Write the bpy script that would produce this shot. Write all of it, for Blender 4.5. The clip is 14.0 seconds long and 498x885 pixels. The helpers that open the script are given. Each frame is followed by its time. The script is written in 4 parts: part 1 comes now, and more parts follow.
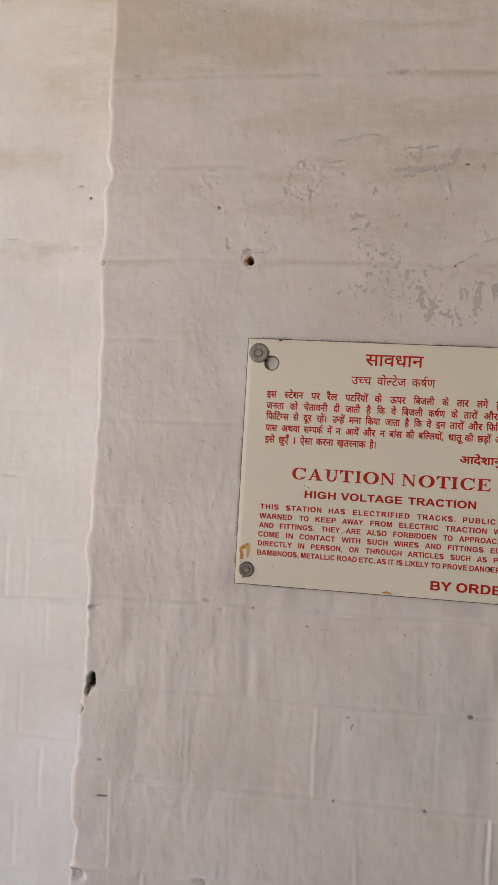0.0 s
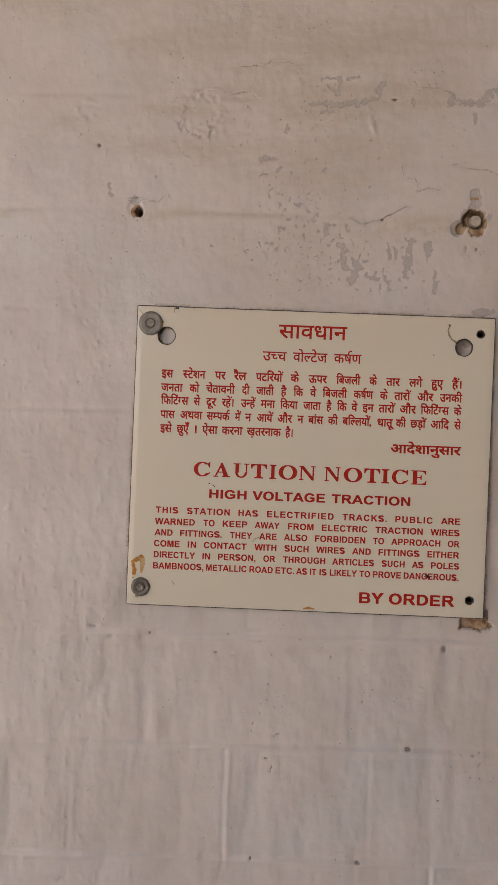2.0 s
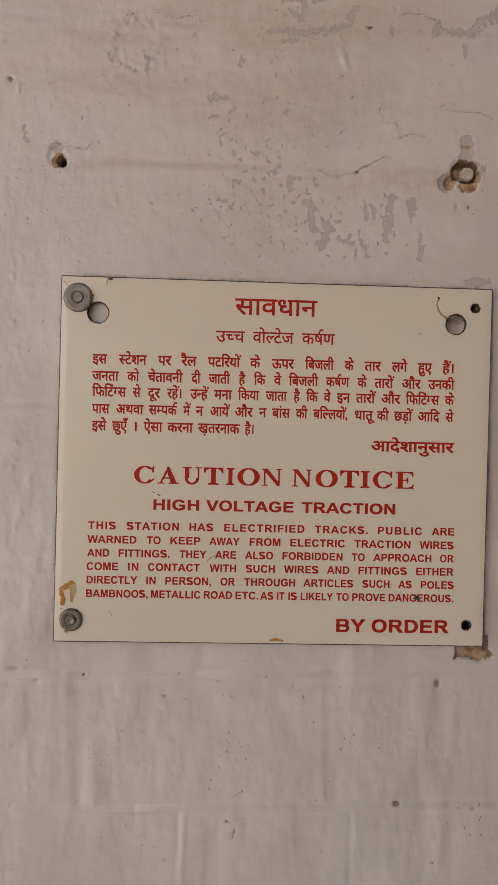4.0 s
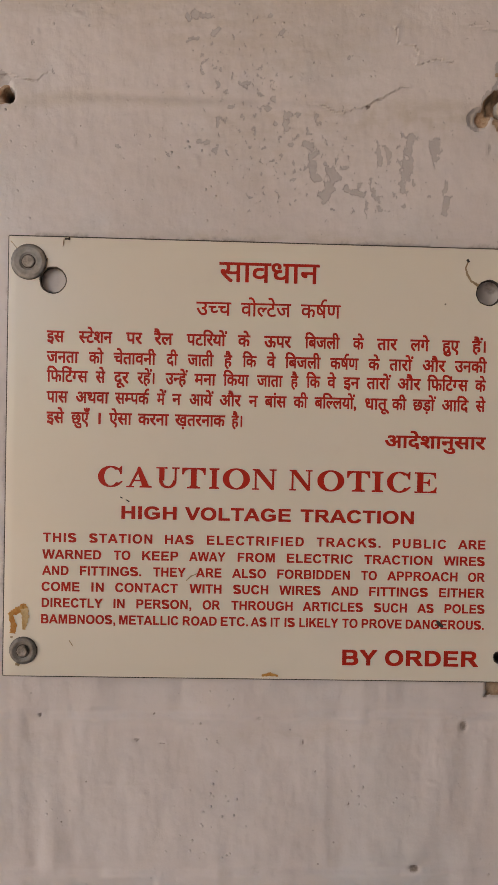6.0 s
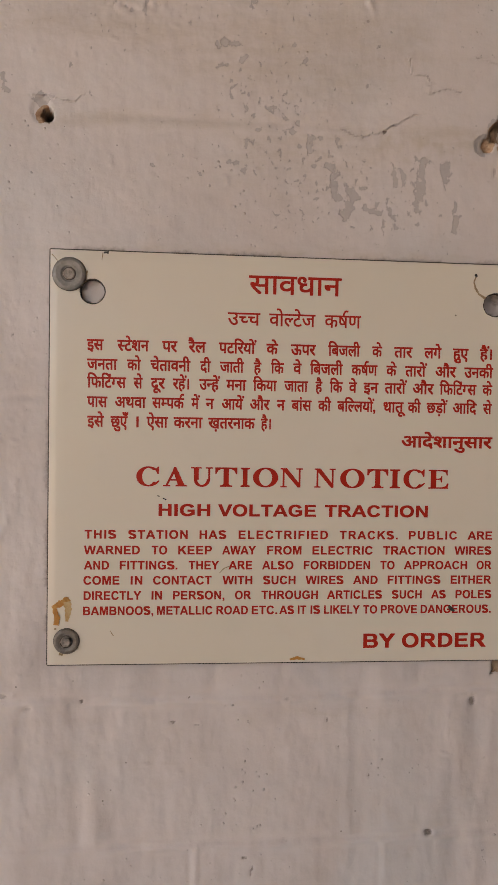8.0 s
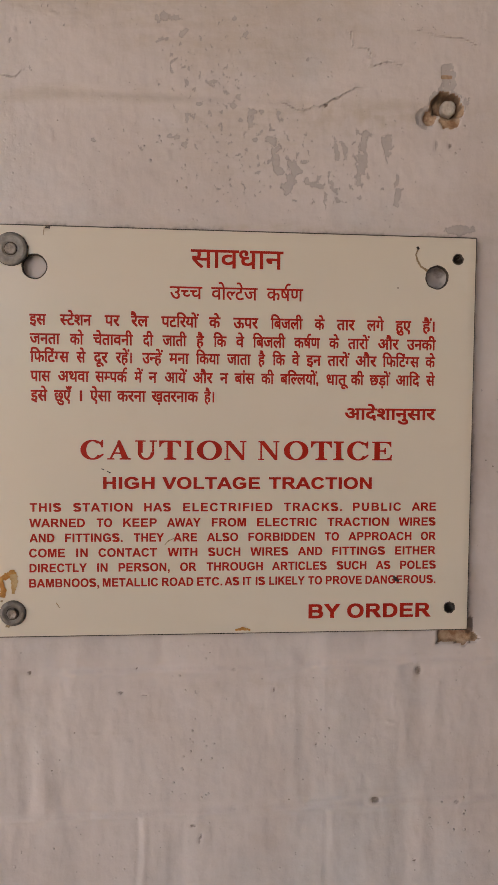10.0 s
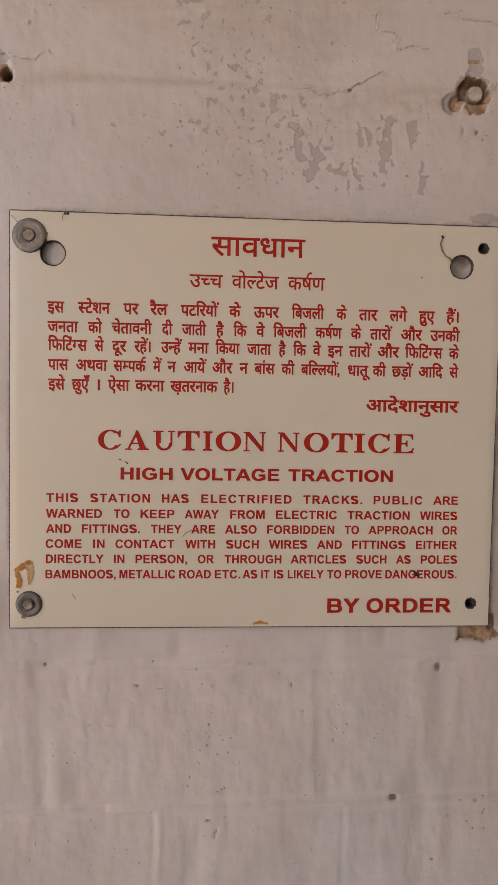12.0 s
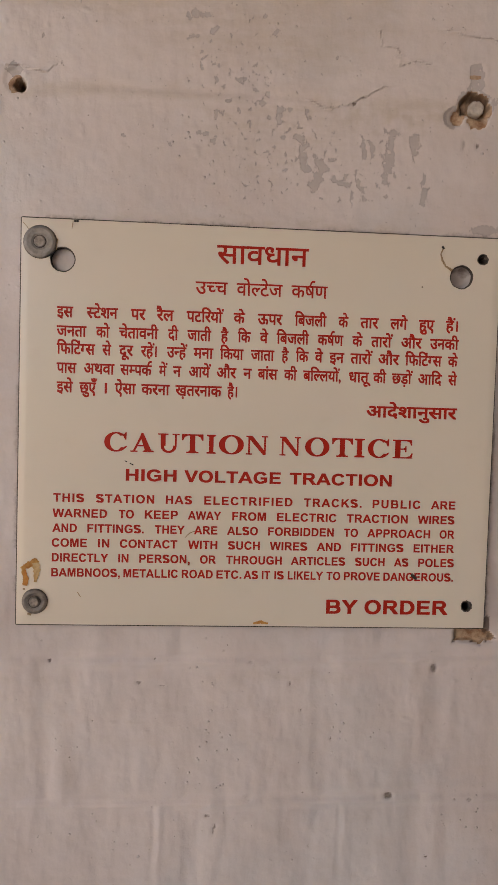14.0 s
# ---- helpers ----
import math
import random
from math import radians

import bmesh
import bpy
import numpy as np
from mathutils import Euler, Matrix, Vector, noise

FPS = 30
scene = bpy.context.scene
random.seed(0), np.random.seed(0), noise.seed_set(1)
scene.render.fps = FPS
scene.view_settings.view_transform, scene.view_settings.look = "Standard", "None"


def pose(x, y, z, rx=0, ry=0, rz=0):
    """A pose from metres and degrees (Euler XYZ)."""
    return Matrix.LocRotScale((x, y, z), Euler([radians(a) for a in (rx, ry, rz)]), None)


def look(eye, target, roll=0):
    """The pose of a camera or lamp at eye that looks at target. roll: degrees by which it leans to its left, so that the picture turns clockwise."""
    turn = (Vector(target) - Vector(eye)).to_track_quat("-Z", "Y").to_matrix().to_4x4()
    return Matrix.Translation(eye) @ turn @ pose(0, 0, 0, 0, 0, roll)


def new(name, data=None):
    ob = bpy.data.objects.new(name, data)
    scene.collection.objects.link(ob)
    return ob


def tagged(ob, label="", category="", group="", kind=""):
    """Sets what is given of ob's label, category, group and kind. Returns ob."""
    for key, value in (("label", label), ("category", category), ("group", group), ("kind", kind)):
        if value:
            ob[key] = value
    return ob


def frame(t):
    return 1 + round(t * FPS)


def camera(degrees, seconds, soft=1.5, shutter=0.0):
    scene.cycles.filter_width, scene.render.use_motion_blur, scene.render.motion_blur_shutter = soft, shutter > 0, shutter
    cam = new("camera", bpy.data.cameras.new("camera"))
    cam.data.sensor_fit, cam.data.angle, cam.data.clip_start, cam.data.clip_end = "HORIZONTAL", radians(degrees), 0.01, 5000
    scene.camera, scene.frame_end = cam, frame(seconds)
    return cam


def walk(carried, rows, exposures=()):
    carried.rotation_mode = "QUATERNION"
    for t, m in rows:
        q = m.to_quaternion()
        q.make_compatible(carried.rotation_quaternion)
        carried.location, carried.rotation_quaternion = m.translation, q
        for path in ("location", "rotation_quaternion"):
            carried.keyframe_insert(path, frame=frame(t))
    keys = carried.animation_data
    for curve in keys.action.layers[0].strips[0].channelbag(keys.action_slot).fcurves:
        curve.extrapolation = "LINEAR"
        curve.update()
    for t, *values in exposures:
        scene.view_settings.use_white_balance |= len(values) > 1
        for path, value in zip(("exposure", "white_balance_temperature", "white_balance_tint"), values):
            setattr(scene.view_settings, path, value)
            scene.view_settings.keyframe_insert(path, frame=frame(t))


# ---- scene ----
cam = camera(40.0, 14.0, soft=0.9)
PATH = [
    (0, (-0.06, -0.701, 1.611), (-0.298, 1.285, 1.637), 2.6),
    (0.3, (-0.066, -0.696, 1.615), (-0.294, 1.292, 1.623), 2.48),
    (0.5, (-0.058, -0.693, 1.61), (-0.209, 1.302, 1.622), 2.2),
    (0.7, (-0.044, -0.686, 1.605), (-0.1, 1.314, 1.624), 1.86),
    (0.8, (-0.043, -0.68, 1.608), (-0.084, 1.319, 1.618), 1.84),
    (1, (-0.038, -0.66, 1.606), (-0.082, 1.34, 1.62), 1.6),
    (1.2, (-0.03, -0.634, 1.616), (-0.104, 1.364, 1.604), 1.5),
    (1.5, (-0.044, -0.603, 1.615), (-0.088, 1.396, 1.625), 1.5),
    (2, (-0.046, -0.58, 1.611), (-0.067, 1.42, 1.622), 1.5),
    (2.5, (-0.045, -0.568, 1.609), (-0.036, 1.432, 1.62), 1.3),
    (3, (-0.04, -0.546, 1.606), (0.007, 1.453, 1.614), 1.0),
    (3.5, (-0.047, -0.516, 1.606), (0.03, 1.483, 1.614), 0.6),
    (3.7, (-0.042, -0.501, 1.611), (0.038, 1.497, 1.616), 0.6),
    (5.8, (-0.027, -0.404, 1.619), (0.017, 1.595, 1.585), 0.6),
    (6, (-0.021, -0.398, 1.619), (0.027, 1.601, 1.578), 0.5),
    (6.5, (-0.021, -0.387, 1.619), (0.039, 1.612, 1.565), 0.4),
    (7, (-0.028, -0.39, 1.621), (0.031, 1.608, 1.566), 0.3),
    (7.5, (-0.035, -0.407, 1.623), (0.043, 1.59, 1.569), 0.2),
    (8, (-0.063, -0.425, 1.624), (0.098, 1.567, 1.565), 0.2),
    (8.5, (-0.057, -0.431, 1.622), (0.163, 1.556, 1.548), -0.2),
    (8.7, (-0.039, -0.432, 1.623), (0.188, 1.553, 1.546), -0.2),
    (10.8, (-0.027, -0.431, 1.606), (0.097, 1.564, 1.524), -0.3),
    (11, (-0.027, -0.43, 1.608), (0.102, 1.564, 1.514), -0.3),
    (11.5, (-0.031, -0.422, 1.605), (0.107, 1.571, 1.51), -0.1),
    (12, (-0.034, -0.425, 1.609), (0.099, 1.568, 1.515), 0.2),
    (12.5, (-0.038, -0.43, 1.61), (0.092, 1.564, 1.524), 0.6),
    (13, (-0.034, -0.431, 1.609), (0.105, 1.562, 1.521), 0.8),
    (13.5, (-0.035, -0.433, 1.608), (0.102, 1.56, 1.518), 0.9),
    (14, (-0.035, -0.435, 1.61), (0.092, 1.559, 1.524), 0.9),
]
EXPOSURES = [(0, 2.48, 7350, 11), (0.5, 2.27, 7500, 14), (1.5, 2.30, 7800, 15), (14, 2.33, 8000, 18)]
walk(cam, [(t, look(eye, target, roll)) for t, eye, target, roll in PATH], EXPOSURES)

# ---- world, sun, exposure ----
world = bpy.data.worlds.new("sky")
scene.world = world
world.use_nodes = True
wn = world.node_tree.nodes
sky = wn.new("ShaderNodeTexSky")
sky.sky_type = "NISHITA"
sky.sun_disc = False
sky.sun_elevation = radians(52)
sky.sun_rotation = radians(20)
sky.air_density, sky.dust_density = 1.0, 2.5
wn["Background"].inputs["Strength"].default_value = 0.13
world.node_tree.links.new(sky.outputs[0], wn["Background"].inputs["Color"])
sun_data = bpy.data.lights.new("sun", "SUN")
sun_data.energy, sun_data.angle, sun_data.color = 4.5, radians(0.6), (1.0, 0.93, 0.84)
sun = new("sun", sun_data)
sun.matrix_world = look((0.7, 2.0, 4.0), (-0.3, -1.0, 0.0))

# ---- numbers of the place, metres ----
CZ = 1.6            # height of the notice's centre
TILT = radians(0.75)  # the notice hangs a little clockwise
EDGE = -0.311       # the pier's vertical arris
RECESS = 0.23       # the other wall stands one brick back
COURSES = (-0.520, -0.432, -0.338, -0.243, -0.150)
UPPER = (-0.057, 0.036, 0.122, 0.206, 0.305, 0.400)


# ---- noise on arrays ----
def lattice(x, z, seed):
    """Smooth value noise from 0 to 1 at the points x, z."""
    table = np.random.RandomState(seed).rand(256, 256)
    xi, zi = np.floor(x).astype(int), np.floor(z).astype(int)
    fx, fz = x - xi, z - zi
    fx, fz = fx * fx * (3 - 2 * fx), fz * fz * (3 - 2 * fz)
    a, b = table[xi % 256, zi % 256], table[(xi + 1) % 256, zi % 256]
    c, d = table[xi % 256, (zi + 1) % 256], table[(xi + 1) % 256, (zi + 1) % 256]
    return (a * (1 - fx) + b * fx) * (1 - fz) + (c * (1 - fx) + d * fx) * fz


def fbm(x, z, size, seed, octaves=4, stretch=1.0):
    """Layered noise about 0, between -1 and 1; size: metres of its largest lumps; stretch: how much longer they are upright."""
    total, amp, norm = 0, 1.0, 0.0
    for k in range(octaves):
        total = total + amp * (2 * lattice(x / size * 2 ** k + 31.7 * k, z / (size * stretch) * 2 ** k + 11.3 * k, seed + k) - 1)
        norm, amp = norm + amp, amp * 0.5
    return total / norm


def blob(x, z, cx, cz, rx, rz):
    return np.exp(-(((x - cx) / rx) ** 2 + ((z - cz) / rz) ** 2))


def ramp(v, lo, hi):
    t = np.clip((v - lo) / (hi - lo), 0, 1)
    return t * t * (3 - 2 * t)


def along(x, z, pts):
    """The distance to a line through pts, and on which side of it (positive above)."""
    best, side = np.full(x.shape, 9.0), np.zeros(x.shape)
    for (ax, az), (bx, bz) in zip(pts, pts[1:]):
        ux, uz = bx - ax, bz - az
        t = np.clip(((x - ax) * ux + (z - az) * uz) / (ux * ux + uz * uz), 0, 1)
        dx, dz = x - ax - t * ux, z - az - t * uz
        d = np.hypot(dx, dz)
        near = d < best
        best, side = np.where(near, d, best), np.where(near, np.sign(dz), side)
    return best, side


# ---- materials ----
def material(name, rough=0.6, metal=0.0, colour=(0.5, 0.5, 0.5)):
    m = bpy.data.materials.new(name)
    m.use_nodes = True
    b = m.node_tree.nodes["Principled BSDF"]
    b.inputs["Roughness"].default_value, b.inputs["Metallic"].default_value = rough, metal
    b.inputs["Base Color"].default_value = (*colour, 1)
    return m, m.node_tree.nodes, m.node_tree.links, b


def coords(n, l):
    return n.new("ShaderNodeTexCoord").outputs["Object"]


def noise_node(n, l, vec, scale, detail=4, rough=0.55, squeeze=None):
    if squeeze:
        mp = n.new("ShaderNodeMapping")
        mp.inputs["Scale"].default_value = squeeze
        l.new(vec, mp.inputs["Vector"])
        vec = mp.outputs[0]
    t = n.new("ShaderNodeTexNoise")
    t.inputs["Scale"].default_value, t.inputs["Detail"].default_value, t.inputs["Roughness"].default_value = scale, detail, rough
    l.new(vec, t.inputs["Vector"])
    return t.outputs["Fac"]


def math_node(n, l, op, a, b=None, clamp=False):
    m = n.new("ShaderNodeMath")
    m.operation, m.use_clamp = op, clamp
    for k, v in enumerate((a, b)):
        if v is None:
            continue
        if isinstance(v, (int, float)):
            m.inputs[k].default_value = v
        else:
            l.new(v, m.inputs[k])
    return m.outputs[0]


def range_node(n, l, v, lo, hi, to0=0.0, to1=1.0):
    r = n.new("ShaderNodeMapRange")
    r.interpolation_type = "SMOOTHSTEP"
    for k, x in zip(("From Min", "From Max", "To Min", "To Max"), (lo, hi, to0, to1)):
        r.inputs[k].default_value = x
    l.new(v, r.inputs["Value"])
    return r.outputs[0]


def mix(n, l, fac, a, b):
    m = n.new("ShaderNodeMix")
    m.data_type = "RGBA"
    for k, v in ((0, fac), (6, a), (7, b)):
        if isinstance(v, tuple):
            m.inputs[k].default_value = (*v, 1)
        elif isinstance(v, (int, float)):
            m.inputs[k].default_value = v
        else:
            l.new(v, m.inputs[k])
    return m.outputs[2]


def bump(n, l, b, height, dist, strength=1.0):
    u = n.new("ShaderNodeBump")
    u.inputs["Strength"].default_value, u.inputs["Distance"].default_value = strength, dist
    l.new(height, u.inputs["Height"])
    l.new(u.outputs[0], b.inputs["Normal"])


def attribute(n, name):
    a = n.new("ShaderNodeAttribute")
    a.attribute_name = name
    return a.outputs["Fac"]


def limewash(name, light, warm, old):
    """Many coats of lime wash: cloudy tint, tan runs, flaked grey undercoat, bare masonry, soot specks, painted shade
    up high and in holes.
    """
    m, n, l, b = material(name, 0.44)
    v = coords(n, l)
    cloud = range_node(n, l, noise_node(n, l, v, 9, 5), 0.36, 0.66)
    col = mix(n, l, cloud, light, warm)
    cool = range_node(n, l, noise_node(n, l, v, 6.5, 5, 0.6), 0.48, 0.68)
    col = mix(n, l, math_node(n, l, "MULTIPLY", cool, 0.75), col, (light[0] * 0.91, light[0] * 0.88, light[0] * 0.88))
    mott = range_node(n, l, noise_node(n, l, v, 70, 5, 0.65), 0.3, 0.75)
    col = mix(n, l, math_node(n, l, "MULTIPLY", mott, 0.16), col, (0.50, 0.44, 0.39))
    stain_shade = attribute(n, "stain_shade")
    grain = noise_node(n, l, v, 95, 7, 0.75, (0.5, 1, 1.6))
    sf = range_node(n, l, math_node(n, l, "ADD", stain_shade, math_node(n, l, "MULTIPLY", math_node(n, l, "SUBTRACT", grain, 0.5), 1.3)), 0.0, 0.9)
    col = mix(n, l, math_node(n, l, "MULTIPLY", sf, 0.50), col, (0.47, 0.39, 0.285))
    edge = noise_node(n, l, v, 420, 3, 0.6)
    fl = math_node(n, l, "ADD", attribute(n, "flake"), math_node(n, l, "MULTIPLY", math_node(n, l, "SUBTRACT", noise_node(n, l, v, 300, 4, 0.6, (1, 1, 0.7)), 0.5), 1.9))
    ff = range_node(n, l, fl, 0.47, 0.52)
    col = mix(n, l, math_node(n, l, "MULTIPLY", ff, 0.72), col, old)
    bare = math_node(n, l, "ADD", attribute(n, "bare"), math_node(n, l, "MULTIPLY", math_node(n, l, "SUBTRACT", edge, 0.5), 0.4))
    bf = range_node(n, l, bare, 0.44, 0.56)
    rub = mix(n, l, range_node(n, l, noise_node(n, l, v, 160, 4, 0.7), 0.35, 0.65), (0.31, 0.16, 0.085), (0.52, 0.37, 0.25))
    col = mix(n, l, bf, col, rub)
    grime_shade = math_node(n, l, "ADD", attribute(n, "grime_shade"), math_node(n, l, "MULTIPLY", math_node(n, l, "SUBTRACT", edge, 0.5), 0.5))
    gf = range_node(n, l, grime_shade, 0.25, 0.85)
    col = mix(n, l, math_node(n, l, "MULTIPLY", gf, 0.85), col, (0.095, 0.056, 0.036))
    gap = math_node(n, l, "SUBTRACT", 9.0, attribute(n, "crack"))
    hair = math_node(n, l, "MULTIPLY", range_node(n, l, gap, 0.95, 0.25), range_node(n, l, noise_node(n, l, v, 110, 3), 0.36, 0.60, 0.10, 0.46))
    col = mix(n, l, hair, col, (0.20, 0.14, 0.10))
    # soot and insect specks
    for scale, size, keep in ((95, 0.060, 0.84), (42, 0.038, 0.76), (210, 0.11, 0.93)):
        vo = n.new("ShaderNodeTexVoronoi")
        vo.inputs["Scale"].default_value = scale
        l.new(v, vo.inputs["Vector"])
        sep = n.new("ShaderNodeSeparateColor")
        l.new(vo.outputs["Color"], sep.inputs[0])
        dot = range_node(n, l, vo.outputs["Distance"], size * 1.5, size * 0.6)
        pick = math_node(n, l, "GREATER_THAN", sep.outputs[0], keep)
        flock = range_node(n, l, noise_node(n, l, v, 0.13 * scale, 3, 0.6), 0.46, 0.66)
        col = mix(n, l, math_node(n, l, "MULTIPLY", math_node(n, l, "MULTIPLY", dot, pick), math_node(n, l, "MULTIPLY", flock, 0.8)), col, (0.12, 0.09, 0.07))
    l.new(col, b.inputs["Base Color"])
    fine = math_node(n, l, "ADD", math_node(n, l, "MULTIPLY", noise_node(n, l, v, 330, 5, 0.6), 0.55),
                     math_node(n, l, "MULTIPLY", noise_node(n, l, v, 90, 3, 0.5, (1, 1, 0.35)), 1.6))
    grit = n.new("ShaderNodeTexVoronoi")
    grit.inputs["Scale"].default_value = 270
    l.new(v, grit.inputs["Vector"])
    gs = n.new("ShaderNodeSeparateColor")
    l.new(grit.outputs["Color"], gs.inputs[0])
    bead = math_node(n, l, "MULTIPLY", range_node(n, l, grit.outputs["Distance"], 0.30, 0.05), math_node(n, l, "GREATER_THAN", gs.outputs[1], 0.88))
    bead = math_node(n, l, "MULTIPLY", bead, range_node(n, l, noise_node(n, l, v, 16, 4, 0.6), 0.52, 0.70))
    fine = math_node(n, l, "ADD", fine, math_node(n, l, "MULTIPLY", bead, 1.9))
    fine = math_node(n, l, "ADD", fine, math_node(n, l, "MULTIPLY", attribute(n, "lip"), 1.1))
    fine = math_node(n, l, "SUBTRACT", fine, math_node(n, l, "MULTIPLY", ff, 0.9))
    bump(n, l, b, fine, 0.00044, 0.85)
    return m


wash = limewash("pinkish lime wash", (0.70, 0.635, 0.615), (0.645, 0.575, 0.55), (0.43, 0.39, 0.38))
# whiter wash, its paler tone partly standing in for light from the left
wash_white_lit = limewash("white lime wash lightened for left light", (0.73, 0.71, 0.71), (0.69, 0.655, 0.64), (0.55, 0.53, 0.50))


def plain(name, colour, colour2, rough=0.7, scale=12, metal=0.0, dist=0.001):
    m, n, l, b = material(name, rough, metal)
    v = coords(n, l)
    f = range_node(n, l, noise_node(n, l, v, scale, 6, 0.65), 0.3, 0.7)
    l.new(mix(n, l, f, colour, colour2), b.inputs["Base Color"])
    bump(n, l, b, noise_node(n, l, v, scale * 8, 5, 0.6), dist, 0.6)
    return m


platform = plain("worn stone platform", (0.34, 0.30, 0.26), (0.24, 0.215, 0.19), 0.8, 3)
earth = plain("dusty ground", (0.34, 0.28, 0.21), (0.25, 0.21, 0.165), 0.9, 0.6, dist=0.01)
ceiling_paint = plain("cream ceiling paint", (0.60, 0.55, 0.48), (0.52, 0.47, 0.41), 0.8, 4)
zinc = plain("dull zinc", (0.32, 0.295, 0.27), (0.21, 0.19, 0.17), 0.55, 240, 0.55, 0.0002)
zinc_worn = plain("worn bolt face", (0.36, 0.31, 0.27), (0.20, 0.17, 0.145), 0.5, 420, 0.5, 0.0003)
steel_dark = plain("weathered steel", (0.26, 0.235, 0.21), (0.15, 0.13, 0.115), 0.55, 300, 0.6, 0.0003)
# plate edge grime, and the dark rings that paint shade round the bolts
dark_rim = plain("grimy plate edge and gap shade", (0.09, 0.065, 0.05), (0.035, 0.028, 0.022), 0.8, 300)
mortar_plug = plain("pale mortar plug", (0.66, 0.60, 0.54), (0.48, 0.42, 0.36), 0.85, 260, dist=0.0006)
rust_mark = plain("orange rust smear", (0.48, 0.17, 0.022), (0.60, 0.33, 0.085), 0.6, 130)
rust_faint = plain("faint rust smear", (0.50, 0.28, 0.09), (0.64, 0.48, 0.26), 0.6, 130)
brown_mark = plain("dry brown run", (0.26, 0.16, 0.08), (0.40, 0.30, 0.18), 0.7, 300)
soot_mark = plain("dark chip", (0.05, 0.04, 0.033), (0.025, 0.02, 0.018), 0.8, 400)

# cream enamel
enamel, n_, l_, b_ = material("cream enamel", 0.34)
v_ = coords(n_, l_)
c_ = mix(n_, l_, range_node(n_, l_, noise_node(n_, l_, v_, 5, 2), 0.2, 0.8), (0.755, 0.695, 0.595), (0.73, 0.665, 0.56))
c_ = mix(n_, l_, math_node(n_, l_, "MULTIPLY", range_node(n_, l_, noise_node(n_, l_, v_, 40, 6, 0.7), 0.5, 0.85), 0.08), c_, (0.46, 0.38, 0.28))
vo_ = n_.new("ShaderNodeTexVoronoi")
vo_.inputs["Scale"].default_value = 70
l_.new(v_, vo_.inputs["Vector"])
sp_ = n_.new("ShaderNodeSeparateColor")
l_.new(vo_.outputs["Color"], sp_.inputs[0])
dot_ = math_node(n_, l_, "MULTIPLY", range_node(n_, l_, vo_.outputs["Distance"], 0.055, 0.025), math_node(n_, l_, "GREATER_THAN", sp_.outputs[0], 0.93))
c_ = mix(n_, l_, math_node(n_, l_, "MULTIPLY", dot_, 0.8), c_, (0.11, 0.08, 0.055))
l_.new(c_, b_.inputs["Base Color"])
l_.new(range_node(n_, l_, noise_node(n_, l_, v_, 25, 5), 0.3, 0.7, 0.21, 0.25), b_.inputs["Roughness"])
# the sheet's rim is turned back a little
ax_ = n_.new("ShaderNodeSeparateXYZ")
l_.new(v_, ax_.inputs[0])
turn_ = math_node(n_, l_, "ADD", range_node(n_, l_, math_node(n_, l_, "ABSOLUTE", ax_.outputs[0]), 0.1452, 0.1525, 0.0, -0.0006), range_node(n_, l_, math_node(n_, l_, "ABSOLUTE", ax_.outputs[2]), 0.1185, 0.1270, 0.0, -0.0005))
bump(n_, l_, b_, math_node(n_, l_, "ADD", turn_, math_node(n_, l_, "MULTIPLY", noise_node(n_, l_, v_, 11, 2), 0.00022)), 1.0, 1.0)

red, n_, l_, b_ = material("red sign paint", 0.5)
b_.inputs["Specular IOR Level"].default_value = 0.25
v_ = coords(n_, l_)
c_ = mix(n_, l_, range_node(n_, l_, noise_node(n_, l_, v_, 180, 5, 0.7), 0.35, 0.75), (0.47, 0.019, 0.007), (0.40, 0.017, 0.007))
c_ = mix(n_, l_, range_node(n_, l_, noise_node(n_, l_, v_, 700, 3), 0.70, 0.78, 0.0, 0.3), c_, (0.56, 0.22, 0.13))
l_.new(c_, b_.inputs["Base Color"])


# ---- mesh helpers ----
def mesh_object(name, verts, faces, mats, parent=None, label="", smooth=False, face_mats=None):
    me = bpy.data.meshes.new(name)
    me.from_pydata([tuple(v) for v in verts], [], [tuple(f) for f in faces])
    for m in (mats if isinstance(mats, (list, tuple)) else [mats]):
        me.materials.append(m)
    if smooth:
        me.polygons.foreach_set("use_smooth", [True] * len(me.polygons))
    if face_mats is not None:
        me.polygons.foreach_set("material_index", face_mats)
    me.update()
    ob = new(name, me)
    if parent:
        ob.parent = parent
    if label:
        tagged(ob, label)
    return ob


def part(name, bm, mat, parent=None, label="", smooth=False):
    me = bpy.data.meshes.new(name)
    bm.normal_update()
    bm.to_mesh(me)
    bm.free()
    me.materials.append(mat)
    if smooth:
        me.polygons.foreach_set("use_smooth", [True] * len(me.polygons))
    ob = new(name, me)
    if parent:
        ob.parent = parent
    if label:
        tagged(ob, label)
    return ob


def box(bm, x0, x1, y0, y1, z0, z1):
    vs = [bm.verts.new((x, y, z)) for x in (x0, x1) for y in (y0, y1) for z in (z0, z1)]
    for q in ((0, 1, 3, 2), (4, 6, 7, 5), (0, 4, 5, 1), (2, 3, 7, 6), (0, 2, 6, 4), (1, 5, 7, 3)):
        bm.faces.new([vs[k] for k in q])


def solid(name, boxes, mat, label, category):
    bm = bmesh.new()
    for b in boxes:
        box(bm, *b)
    bmesh.ops.recalc_face_normals(bm, faces=bm.faces[:])
    return tagged(part(name, bm, mat), label, category, kind="structure")


